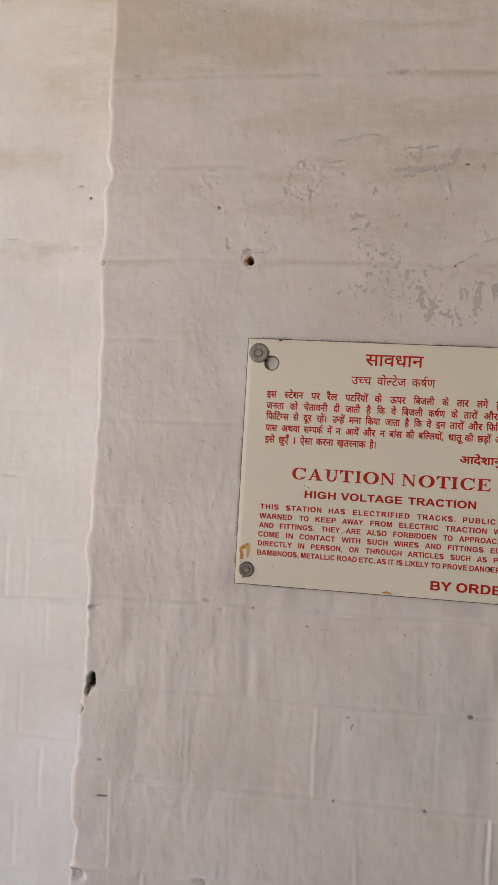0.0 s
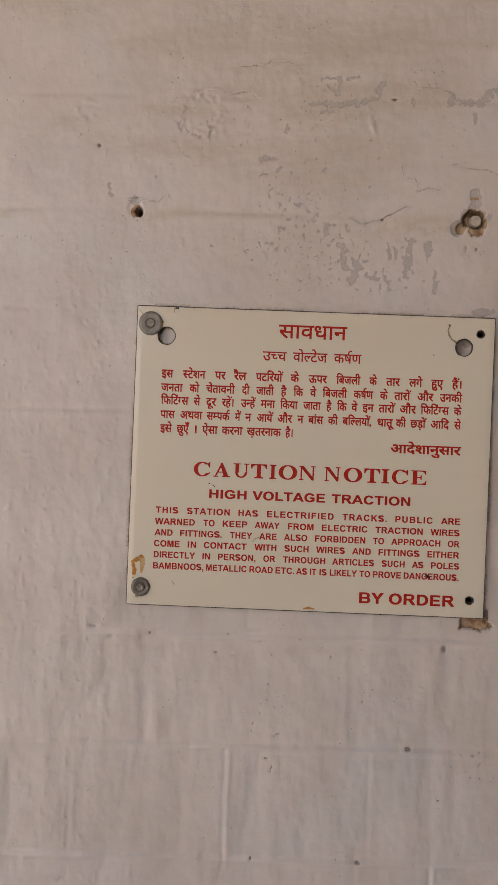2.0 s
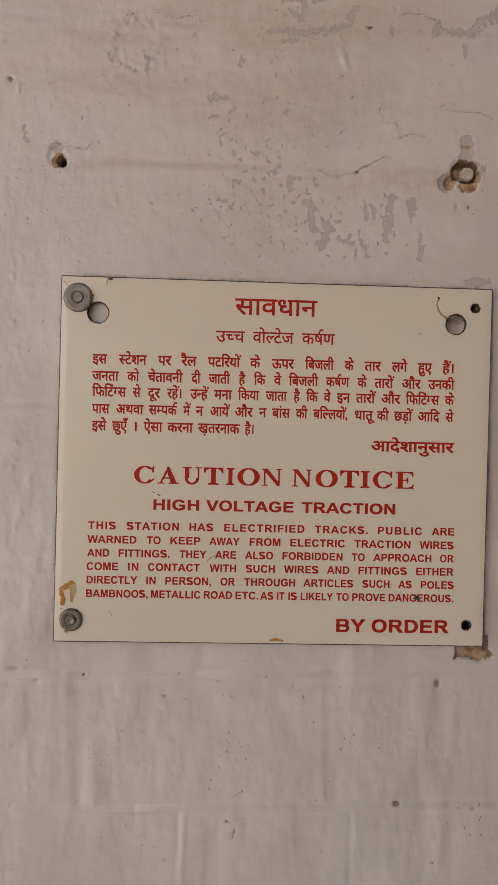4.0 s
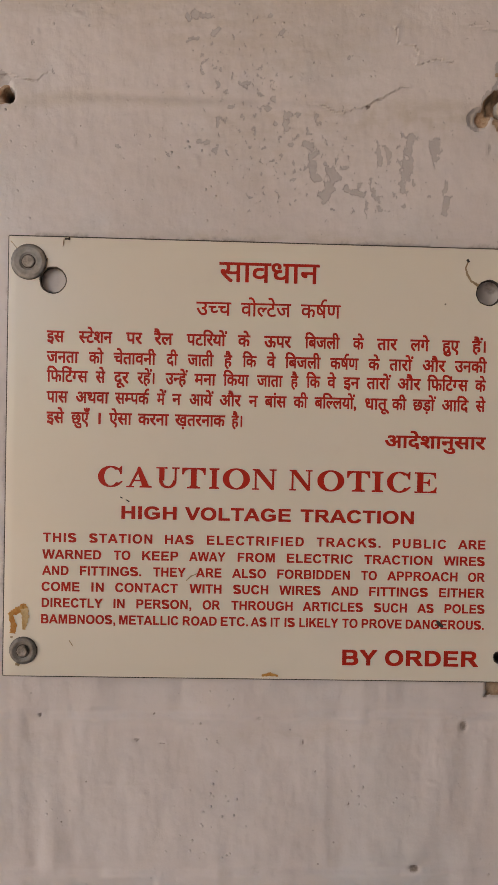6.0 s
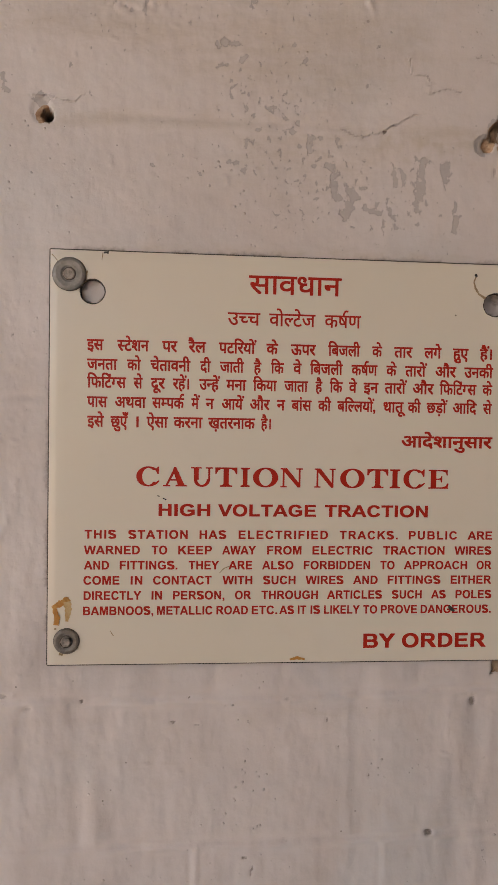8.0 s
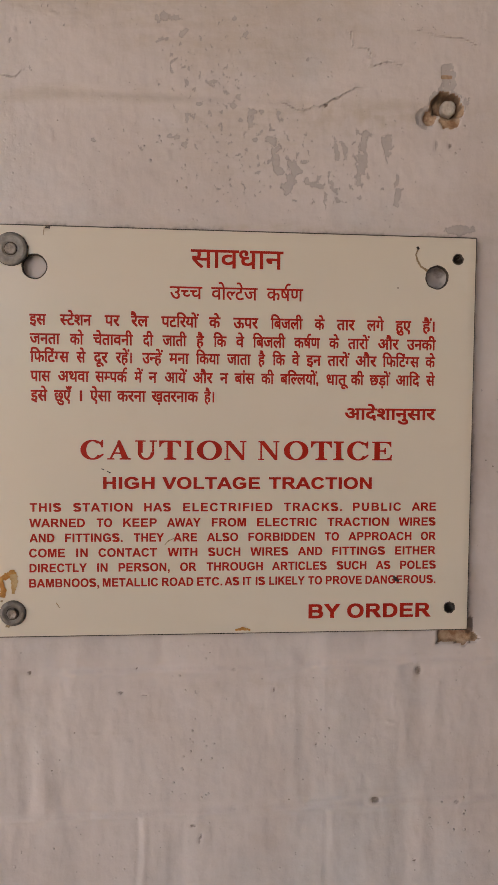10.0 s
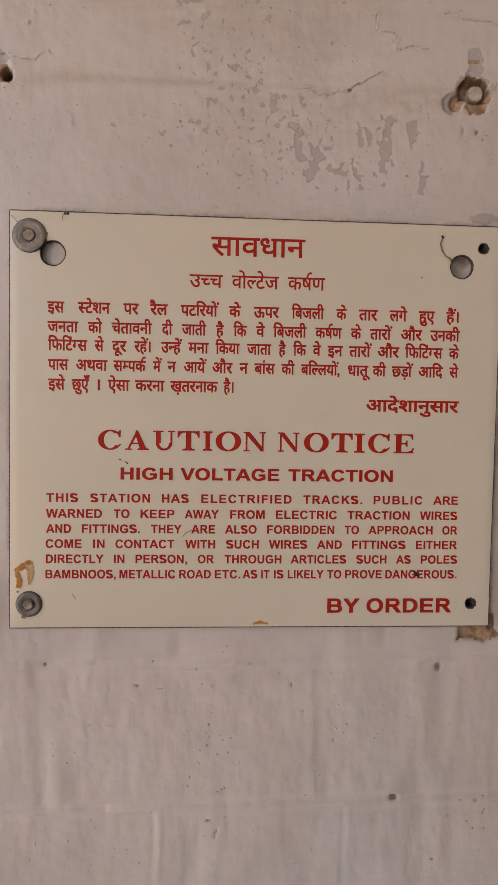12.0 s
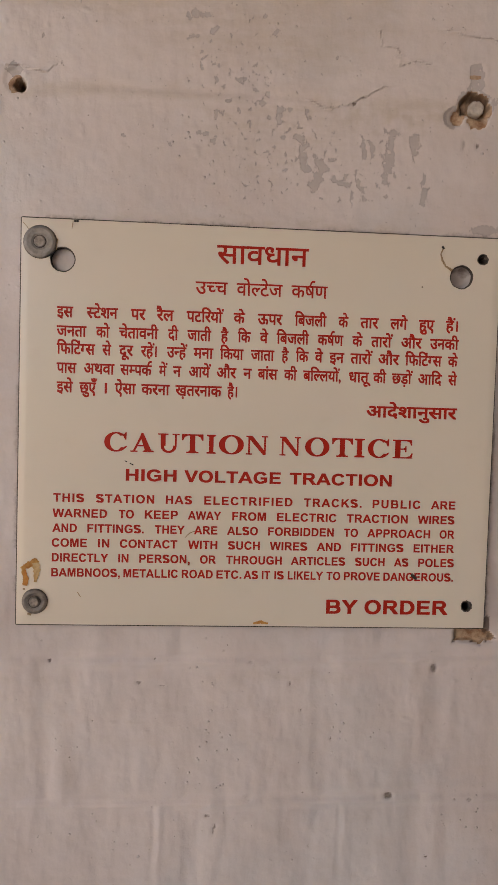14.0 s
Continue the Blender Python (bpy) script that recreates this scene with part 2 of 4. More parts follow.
# ---- relief of the pier's face: height towards the viewer and masks of wear and painted shade, from x and z round the notice ----
CRACKS = (
    ((-0.108, 0.311), (-0.098, 0.3145), (-0.086, 0.3141), (-0.074, 0.311), (-0.062, 0.3135), (-0.053, 0.308)),
    ((-0.067, 0.334), (-0.055, 0.334), (-0.040, 0.339), (-0.026, 0.3395), (-0.015, 0.334)),
    ((0.071, 0.252), (0.073, 0.241), (0.077, 0.241), (0.082, 0.242), (0.085, 0.237), (0.085, 0.230), (0.091, 0.232), (0.095, 0.2335), (0.104, 0.2330)),
    ((0.114, 0.254), (0.130, 0.251), (0.142, 0.250), (0.152, 0.246)),
    ((0.027, 0.2065), (0.032, 0.205), (0.037, 0.203), (0.043, 0.203), (0.050, 0.204), (0.056, 0.206), (0.061, 0.210), (0.070, 0.214), (0.075, 0.217), (0.080, 0.217)),
    ((-0.160, 0.2203), (-0.150, 0.220), (-0.143, 0.217), (-0.134, 0.218), (-0.130, 0.222)),
    ((0.086, 0.318), (0.096, 0.320), (0.108, 0.316), (0.117, 0.309)),
)
# strips where the top coat has flaked off: points and half width, millimetres
FLAKED_SEAM = (
    ((-7, 304), (2, 303), (11, 304), (19, 302), 1.9), ((23, 304), (30, 305), (38, 305), 1.9), ((39, 307), (50, 309), 1.4), ((50, 314), (54, 322), 3.1), ((80, 309), (80, 304), 1.9), ((112, 312), (112, 306), 3.8), ((123, 307), (138, 306), 2.8), ((140, 310), (148, 316), (156, 320), 3.5), ((156, 320), (165, 318), 2.8), ((3, 325), (15, 326), 1.2), ((16, 327), (16, 312), 1.9), ((8, 318), (16, 315), 1.4), ((25, 325), (33, 327), 1.4), ((4, 296), (10, 298), 1.9), ((-26, 286), (-27, 280), 1.2),
)
PATCH_LEFT = (((10, 202), (10, 197), (8, 193), 2.1), ((22, 184), (24, 177), (22, 170), 2.1), ((24, 174), (26, 165), 2.4), ((36, 169), (34, 161), (31, 155), 2.8), ((39, 167), (40, 165), 1.4), ((42, 160), (46, 156), (54, 156), 1.5), ((51, 161), (50, 157), 1.4), ((61, 153), (62, 147), 1.5), ((55, 149), (55, 147), 0.9), ((58, 165), (59, 155), 0.9), ((42, 170), (43, 170), 1.4), ((33, 173), (32, 170), 0.7))
PATCH_RIGHT = (((61, 185), (63, 173), 2.1), ((67, 182), (69, 173), 1.2), ((80, 189), (80, 177), 3.1), ((79, 174), (78, 167), 3.8), ((78, 164), (78, 158), 2.6), ((96, 186), (95, 177), 2.6), ((102, 165), (100, 157), 0.9), ((103, 153), (102, 145), 1.7), ((84, 162), (84, 159), 1.2), ((76, 148), (77, 148), 0.7), ((81, 150), (82, 150), 0.7), ((81, 148), (82, 148), 0.5), ((92, 154), (93, 154), 0.5), ((89, 156), (90, 156), 0.5))
CHIPS_LOW = (((-32, 197), (-32, 193), 1.0), ((-28, 197), (-27, 193), 0.7), ((-17, 200), (-17, 197), 0.7), ((-18, 192), (-18, 190), 0.5), ((-12, 199), (-11, 199), 1.0), ((-9, 191), (-8, 188), 0.5), ((-4, 204), (0, 204), 1.4), ((2, 196), (3, 196), 1.2), ((15, 201), (16, 201), 1.5), ((15, 188), (16, 188), 1.2), ((10, 183), (11, 183), 1.2), ((6, 177), (7, 177), 0.7), ((-42, 185), (-37, 184), 1.5), ((-33, 179), (-32, 179), 0.9))
CHIPS_MID = (((-50, 179), (-49, 179), 0.7), ((-53, 194), (-52, 194), 0.7), ((13, 173), (12, 169), 1.0), ((12, 163), (13, 163), 1.0), ((14, 158), (15, 158), 0.9), ((21, 190), (22, 190), 1.2), ((27, 200), (27, 196), 1.4), ((-13, 180), (-12, 180), 0.7), ((-8, 181), (-7, 181), 0.5), ((-5, 181), (-4, 181), 0.7), ((-1, 173), (0, 173), 0.5), ((2, 173), (3, 173), 0.5), ((-5, 161), (-4, 161), 0.5), ((-5, 158), (-4, 158), 0.5), ((-12, 153), (-11, 153), 0.7), ((14, 151), (15, 151), 0.5), ((36, 147), (37, 147), 0.5))
CHIPS_HIGH = (((-49, 255), (-45, 256), (-42, 257), (-36, 257), 1.4), ((-31, 249), (-33, 245), 1.4), ((-48, 241), (-46, 243), (-43, 243), 1.2), ((-1, 257), (0, 257), 1.4), ((5, 246), (6, 246), 1.5), ((-40, 234), (-40, 232), (-37, 231), (-39, 227), (-40, 222), 0.7), ((-33, 227), (-29, 226), 0.7), ((-31, 221), (-31, 217), (-28, 216), 0.7), ((-22, 222), (-22, 220), 1.0), ((-19, 218), (-13, 218), 0.9), ((-8, 223), (-6, 222), 1.4))
CHIPS_TOP = (((-8, 215), (-8, 212), (-5, 211), 0.5), ((-26, 212), (-25, 212), 0.7), ((0, 219), (1, 219), 0.9), ((1, 210), (2, 210), 0.9), ((2, 222), (3, 222), 0.7), ((-24, 205), (-23, 205), 1.2), ((44, 234), (47, 234), 1.0), ((52, 258), (53, 258), 1.2))
CHIPS_SIDE = (((-93, 282), (-91, 270), 1.4), ((-177, 232), (-175, 220), 1.2), ((-137, 238), (-137, 236), 1.4), ((-59, 301), (-57, 298), 0.9), ((133, 297), (132, 288), 1.2), ((-118, 286), (-117, 280), 0.9), ((-126, 222), (-124, 220), 0.8), ((-70, 188), (-69, 186), 0.7), ((-88, 181), (-87, 180), 0.6), ((-61, 178), (-60, 175), 0.7))
FLAKED = FLAKED_SEAM + PATCH_LEFT + PATCH_RIGHT + CHIPS_LOW + CHIPS_MID + CHIPS_HIGH + CHIPS_TOP + CHIPS_SIDE


# pits, gaps and stains: centre, half sizes, depth, darkness
ARRIS_PITS = ((-0.2996, -0.2377, 0.0042, 0.0085, 0.014, 1.0), (-0.3035, -0.2475, 0.0030, 0.0075, 0.006, 0.8), (-0.3100, -0.2690, 0.0035, 0.0045, 0.006, 0.85), (-0.3030, -0.1611, 0.0065, 0.0025, 0.003, 0.45),
    (-0.3040, -0.4420, 0.0100, 0.0070, 0.004, 0.55), (-0.3060, 0.2050, 0.0030, 0.0040, 0.001, 0.5))
LOWER_SPOTS = ((-0.2810, -0.3570, 0.0070, 0.0016, 0.003, 0.8), (-0.2850, -0.3190, 0.0035, 0.0018, 0.002, 0.6), (-0.2050, -0.3590, 0.0090, 0.0050, 0.0012, 0.36), (-0.1750, -0.4340, 0.0090, 0.0050, 0.002, 0.5),
    (0.0885, -0.2412, 0.0034, 0.0026, 0.002, 0.75), (-0.132, -0.149, 0.0013, 0.0013, 0.001, 0.9), (-0.066, -0.149, 0.0010, 0.0010, 0.001, 0.9), (-0.004, -0.151, 0.0022, 0.0016, 0.0008, 0.5), (-0.076, -0.164, 0.0024, 0.0014, 0.001, 0.65), (0.022, -0.165, 0.0012, 0.0018, 0.001, 0.7), (0.029, -0.183, 0.0009, 0.0010, 0.001, 0.8), (0.1170, -0.1560, 0.0030, 0.0040, 0.002, 0.62), (0.1140, -0.1510, 0.0070, 0.0030, 0.0006, 0.30), (-0.1810, -0.1450, 0.0042, 0.0026, 0.0014, 0.50),
    (-0.1650, -0.1530, 0.0026, 0.0020, 0.0014, 0.45), (-0.2080, -0.3600, 0.0080, 0.0050, 0.0008, 0.30), (0.1280, -0.3430, 0.0100, 0.0060, 0.0010, 0.32), (0.0480, -0.3380, 0.0030, 0.0022, 0.001, 0.7),
    (0.049, -0.202, 0.0010, 0.0010, 0.001, 0.8), (-0.005, -0.241, 0.0034, 0.0024, 0.0006, 0.36), (-0.031, -0.252, 0.0026, 0.0014, 0.001, 0.6), (-0.027, -0.262, 0.0012, 0.0026, 0.001, 0.65), (0.115, -0.284, 0.0010, 0.0010, 0.001, 0.9), (0.143, -0.245, 0.0022, 0.0018, 0.001, 0.55), (-0.0420, -0.3370, 0.0013, 0.0013, 0.002, 1.0), (-0.0260, -0.2590, 0.0010, 0.0022, 0.001, 0.7), (0.1235, -0.1205, 0.0008, 0.0030, 0.0006, 0.7), (-0.0610, -0.1660, 0.0026, 0.0010, 0.0008, 0.6))
UPPER_SPOTS = ((-0.1860, 0.2640, 0.0022, 0.0020, 0.002, 0.75), (0.0640, 0.3085, 0.0030, 0.0011, 0.002, 0.95), (0.0558, 0.2060, 0.0016, 0.0014, 0.001, 0.9), (0.0625, 0.2098, 0.0020, 0.0012, 0.001, 0.6), (0.136, 0.183, 0.0011, 0.0026, 0.001, 0.7), (-0.045, 0.2575, 0.0016, 0.0012, 0.0006, 0.4), (0.1270, 0.1830, 0.0014, 0.0040, 0.001, 0.55))


def wander(z, seed, amp, size):
    return amp * fbm(z, z * 0 + 3.3, size, seed, 3)


def joints(x, z):
    """Hollows of the bed and upright joints under the wash."""
    h = 0 * x
    for c in COURSES[1:] + UPPER:
        low = c < -0.1
        d = z - c - wander(x, int(900 + c * 1000), 0.0016, 0.05)
        deep = 0.0017 if low else 0.0004
        keep = np.clip((0.75 if low else 0.45) + 1.3 * fbm(x, z, 0.07, int(700 + c * 1000), 3), 0, 1)
        h = h - (0.35 if low else 1.0) * deep * keep * np.exp(-((d - 0.003) / 0.0024) ** 2) + 0.45 * deep * keep * np.exp(-((d + 0.002) / 0.0026) ** 2)
    for k, (lo, hi) in enumerate(zip(COURSES, COURSES[1:])):
        inside = ramp(z, lo - 0.002, lo + 0.006) * (1 - ramp(z, hi - 0.006, hi + 0.002))
        for n, j in enumerate(JOINTS[k]):
            force = (0.9 if k == 2 else 1.0) * (0.8, 0.4, 0.7, 0.3, 0.5)[(n + 2 * k) % 5] * np.clip(0.6 + 1.2 * fbm(x, z, 0.06, int(600 + j * 1000), 2), 0, 1)
            d = x - j - wander(z, int(500 + j * 1000), 0.0035, 0.06)
            soft = 2.6 if k == 3 else 1.0
            h = h + inside * force * (-0.0007 * np.exp(-(d / (0.0017 * soft)) ** 2) + 0.0008 * np.exp(-((d - 0.0038 * soft) / (0.0020 * soft)) ** 2))
    return h


JOINTS = ((-0.236, -0.105, 0.020, 0.150), (-0.277, -0.147, -0.021, 0.107, 0.232), (-0.199, -0.0665, 0.055, 0.182), (-0.262, -0.136, -0.008, 0.121, 0.248))


def pier_relief(x, z):
    h = 0.0013 * fbm(x, z, 0.10, 1, 3) + 0.00062 * fbm(x, z, 0.030, 11, 4)
    low = 1 - ramp(z, -0.16, 0.10)
    h = h + (0.20 + 0.80 * low) * 0.0013 * fbm(x, z, 0.021, 21, 4, 2.8) + low * 0.0005 * fbm(x, z, 0.055, 25, 2, 1.4)
    h = h + 0.00016 * fbm(x, z, 0.0075, 31, 2)
    h = h + joints(x, z)
    flake, bare, grime_shade = 0 * x, 0 * x, 0 * x
    rag = fbm(x, z, 0.0046, 41, 3, 1.7)
    wx, wz = x + 0.0022 * fbm(x, z, 0.006, 43, 2), z + 0.0022 * fbm(x, z, 0.006, 46, 2)
    for *pts, w in FLAKED:
        d, _ = along(wx, wz, [(0.001 * p, 0.001 * q) for p, q in pts])
        flake = np.maximum(flake, 0.5 + 0.35 * np.clip(1 - d / (0.00095 * w), -1.4, 1))
    flake = np.maximum(flake, 0.9 * np.exp(-((x - 0.142) / 0.011) ** 2 - ((z - 0.129) / 0.004) ** 2))
    spread = blob(x, z, -0.015, 0.215, 0.055, 0.06) + blob(x, z, 0.05, 0.165, 0.07, 0.03) + blob(x, z, 0.01, 0.305, 0.06, 0.03) + 0.8 * blob(x, z, -0.10, 0.28, 0.04, 0.03) + 0.8 * blob(x, z, 0.115, 0.285, 0.03, 0.03)
    flake = np.maximum(flake, 0.19 * np.minimum(1.1, spread) + 0.05 + 0.10 * fbm(x, z, 0.03, 51, 2))
    crack, lip = np.full(x.shape, 9.0), 0 * x
    for pts in CRACKS:
        d, up = along(x + 0.0012 * fbm(x, z, 0.006, 61, 3), z + 0.0020 * fbm(x, z, 0.008, 64, 3), pts)
        lip = np.where(d * 1000 < crack, np.where(up >= 0, 1.0, -0.5) * np.exp(-d / 0.0022), lip)
        crack = np.minimum(crack, d * 1000)
    # the pushed-up seam of wash left of the large bolt hole
    h = h + 0.0013 * blob(x + 0.25 * (z - 0.288) + 0.0012 * rag, z, 0.0455, 0.288, 0.0020, 0.010) * (0.7 + 2.0 * rag)
    # blistered rings
    for cx, cz, r in ((-0.197, 0.294, 0.008), (-0.100, 0.292, 0.017)):
        ring = np.exp(-((np.hypot(x - cx, z - cz) - r) / (0.35 * r)) ** 2)
        h = h + 0.0004 * ring * (fbm(x, z, 0.0035, 68, 2) * 2.2)
    wob = 0.0012 * rag
    # large bolt hole with broken brick round it
    torn = wob * 2.6 + 0.0016 * fbm(x, z, 0.010, 47, 3)
    d = np.hypot((x - 0.1338) / 1.28, (z - 0.2085) / 0.96) + torn
    h = h - 0.0075 * (1 - ramp(d, 0.0060, 0.0088))
    bare = np.maximum(bare, 1 - ramp(d, 0.0084, 0.0094))
    grime_shade = np.maximum(grime_shade, np.clip(0.80 + 0.9 * rag, 0.2, 0.97) * (1 - ramp(d, 0.0074, 0.0100)))
    flake = np.maximum(flake, 0.62 * (1 - ramp(d, 0.0096, 0.0120)))
    d = np.hypot((x - 0.1190) / 1.15, (z - 0.2010) / 1.15) + torn
    h = h - 0.0010 * (1 - ramp(d, 0.0036, 0.0058))
    flake = np.maximum(flake, 1.3 * (1 - ramp(d, 0.0050, 0.0062)) * (x < 0.1205))
    d = np.hypot((x - 0.1236) / 1.1, (z - 0.2005) / 1.1) + torn * 0.7
    h = h - 0.0018 * (1 - ramp(d, 0.0026, 0.0042))
    bare = np.maximum(bare, 1 - ramp(d, 0.0030, 0.0042))
    d = np.hypot((x - 0.1325) / 1.7, (z - 0.1975) / 1.0) + torn
    grime_shade = np.maximum(grime_shade, 0.46 * (1 - ramp(d, 0.0030, 0.0044)))
    bare = np.maximum(bare, 1 - ramp(d, 0.0032, 0.0044))
    h = h - 0.0012 * (1 - ramp(d, 0.0026, 0.0046))
    d = np.hypot((x - 0.1330) / 1.1, (z - 0.2275) / 1.25) + torn
    d = np.minimum(d, np.hypot((x - 0.1348) / 1.1, (z - 0.2200) / 1.1) + torn)
    h = h - 0.0004 * (1 - ramp(d, 0.0034, 0.0058))
    flake = np.maximum(flake, 0.72 * (1 - ramp(d, 0.0042, 0.0058)))
    d = np.hypot((x - 0.1322) / 3.2, z - 0.2258 + 0.04 * np.abs(x - 0.1322)) + wob * 0.6
    bare = np.maximum(bare, 1 - ramp(d, 0.0010, 0.0018))
    grime_shade = np.maximum(grime_shade, 0.45 * (1 - ramp(d, 0.0008, 0.0016)))
    # small bolt hole, its inner shade put into the colour
    d = np.hypot((x + 0.1502) / 0.85, (z - 0.2080)) + wob * 0.5
    h = h - 0.014 * (1 - ramp(d, 0.0026, 0.0040))
    grime_shade = np.maximum(grime_shade, 1.0 - ramp(d, 0.0026, 0.0046))
    d = np.hypot((x + 0.1545) / 0.9, (z - 0.2115) / 1.1) + wob * 1.5
    h = h - 0.0008 * (1 - ramp(d, 0.0056, 0.0072))
    flake = np.maximum(flake, 0.9 * (1 - ramp(np.abs(x + 0.1545) / 1.1 + np.abs(z - 0.2175) + wob, 0.0045, 0.0062)))
    d = np.hypot((x + 0.1535) / 1.0, (z - 0.2088)) + wob * 1.6
    bare = np.maximum(bare, 1 - ramp(d, 0.0042, 0.0054))
    grime_shade = np.maximum(grime_shade, 0.36 * (1 - ramp(d, 0.0036, 0.0052)))
    # bored fixing holes behind the notice, their inner shade painted dark
    for cx, cz, r in ((0.1399, 0.1098, 0.0038), (0.1358, -0.1133, 0.0040)):
        d = np.hypot(x - cx, z - cz)
        h = h - 0.02 * (1 - ramp(d, r * 0.8, r * 1.15))
        grime_shade = np.maximum(grime_shade, 1 - ramp(d, r, r * 1.5))
    d = np.hypot(x - 0.1262, z - 0.0984)
    h = h - 0.003 * (1 - ramp(d, 0.0050, 0.0072))
    flake = np.maximum(flake, 1 - ramp(d, 0.008, 0.010))
    grime_shade = np.maximum(grime_shade, 0.55 * (1 - ramp(np.hypot(x - 0.130, z - 0.103), 0.003, 0.006)))
    # plaster broken away under the notice's lower corner
    tail = np.maximum(0, x - 0.1485)
    d = np.maximum(np.abs(x - 0.1437) / 0.0142, np.abs(z + 0.1338 + 0.30 * tail) / np.maximum(0.0012, 0.0050 - 0.40 * tail)) + rag * 0.55
    h = h - 0.0034 * (1 - ramp(d, 0.85, 1.1))
    bare = np.maximum(bare, 1 - ramp(d, 0.9, 1.05))
    grime_shade = np.maximum(grime_shade, 0.80 * np.exp(-((d - 1.0) / 0.08) ** 2))
    grime_shade = np.maximum(grime_shade, 0.44 * (1 - ramp(d, 0.9, 1.08)) * np.clip(0.75 + 2.2 * fbm(x, z, 0.006, 49, 3), 0.2, 1.6))
    d = np.hypot((x - 0.1515) / 0.6, (z + 0.1265) / 1.7) + wob
    grime_shade = np.maximum(grime_shade, 0.95 * (1 - ramp(d, 0.0030, 0.0050)))
    # dark pits and gaps; the shade inside deep ones is painted along with dirt
    for cx, cz, rx, rz, deep, dark in ARRIS_PITS + LOWER_SPOTS + UPPER_SPOTS:
        q = blob(x + wob * 0.4, z + wob * 0.4, cx, cz, rx, rz)
        h = h - deep * (1.0 if cx < -0.29 else 0.45) * ramp(q, 0.2, 0.75)
        grime_shade = np.maximum(grime_shade, dark * ramp(q, 0.15, 0.7))
    c_, s_ = math.cos(TILT), math.sin(TILT)
    u, v = x * c_ - z * s_, x * s_ + z * c_
    out = np.hypot(np.maximum(0, np.abs(u) - 0.150), np.maximum(0, np.abs(v) - 0.125))
    film = np.exp(-out / 0.0042) * np.clip(0.55 + 2.1 * fbm(x, z, 0.014, 99, 4), 0, 1) * (v > -0.12) * (out > 0)
    grime_shade = np.maximum(grime_shade, 0.85 * film)
    # tan runs and soot lines of the upper wall, tinted darker with height for its dimmer light
    high = ramp(z, 0.06, 0.42)
    stain_shade = (0.10 + 0.66 * high) * np.clip(0.30 + 1.6 * fbm(x, z, 0.16, 71, 4, 0.28), 0, 1)
    for c, s in ((0.206, 0.55), (0.305, 0.35), (0.400, 0.75), (0.452, 0.5), (0.355, 0.35), (0.130, 0.28), (-0.160, 0.22)):
        d = z - c - wander(x, int(300 + c * 1000), 0.005, 0.09)
        stain_shade = np.maximum(stain_shade, s * np.exp(-(d / 0.006) ** 2) * np.clip(0.4 + 1.9 * fbm(x, z, 0.09, int(350 + c * 1000), 3, 0.5), 0, 1))
    stain_shade = np.maximum(stain_shade, 0.62 * blob(x, z, 0.06, 0.200, 0.10, 0.012) * (0.6 + rag))
    stain_shade = np.maximum(stain_shade, 0.5 * blob(x, z, -0.07, 0.206, 0.07, 0.004))
    stain_shade = np.maximum(stain_shade, 0.55 * blob(x, z, -0.115, 0.296, 0.045, 0.006))
    stain_shade = np.maximum(stain_shade, 0.5 * blob(x, z, 0.0, 0.129, 0.16, 0.003) * (0.7 + 0.6 * rag))
    soot = np.exp(-((z - 0.405 - wander(x, 81, 0.006, 0.1)) / 0.007) ** 2) + 0.7 * np.exp(-((z - 0.375) / 0.006) ** 2)
    grime_shade = np.maximum(grime_shade, 0.52 * soot * np.clip(2.6 * fbm(x, z, 0.028, 83, 4, 0.45) - 0.35, 0, 1))
    # small blisters of old brush work
    grit = lattice(x / 0.0042, z / 0.0050, 91)
    h = h + 0.00045 * ramp(grit, 0.90, 1.0) * ramp(fbm(x, z, 0.09, 95, 2), -0.05, 0.5)
    h = h + (0.0005 * ramp(lattice(x / 0.0034, z / 0.0060, 93), 0.82, 1.0) + 0.0003 * fbm(x, z, 0.008, 96, 3, 2.2)) * ramp(x, -0.150, -0.180) * ramp(z, 0.22, 0.10)
    return h, stain_shade, flake, bare, grime_shade, crack, lip


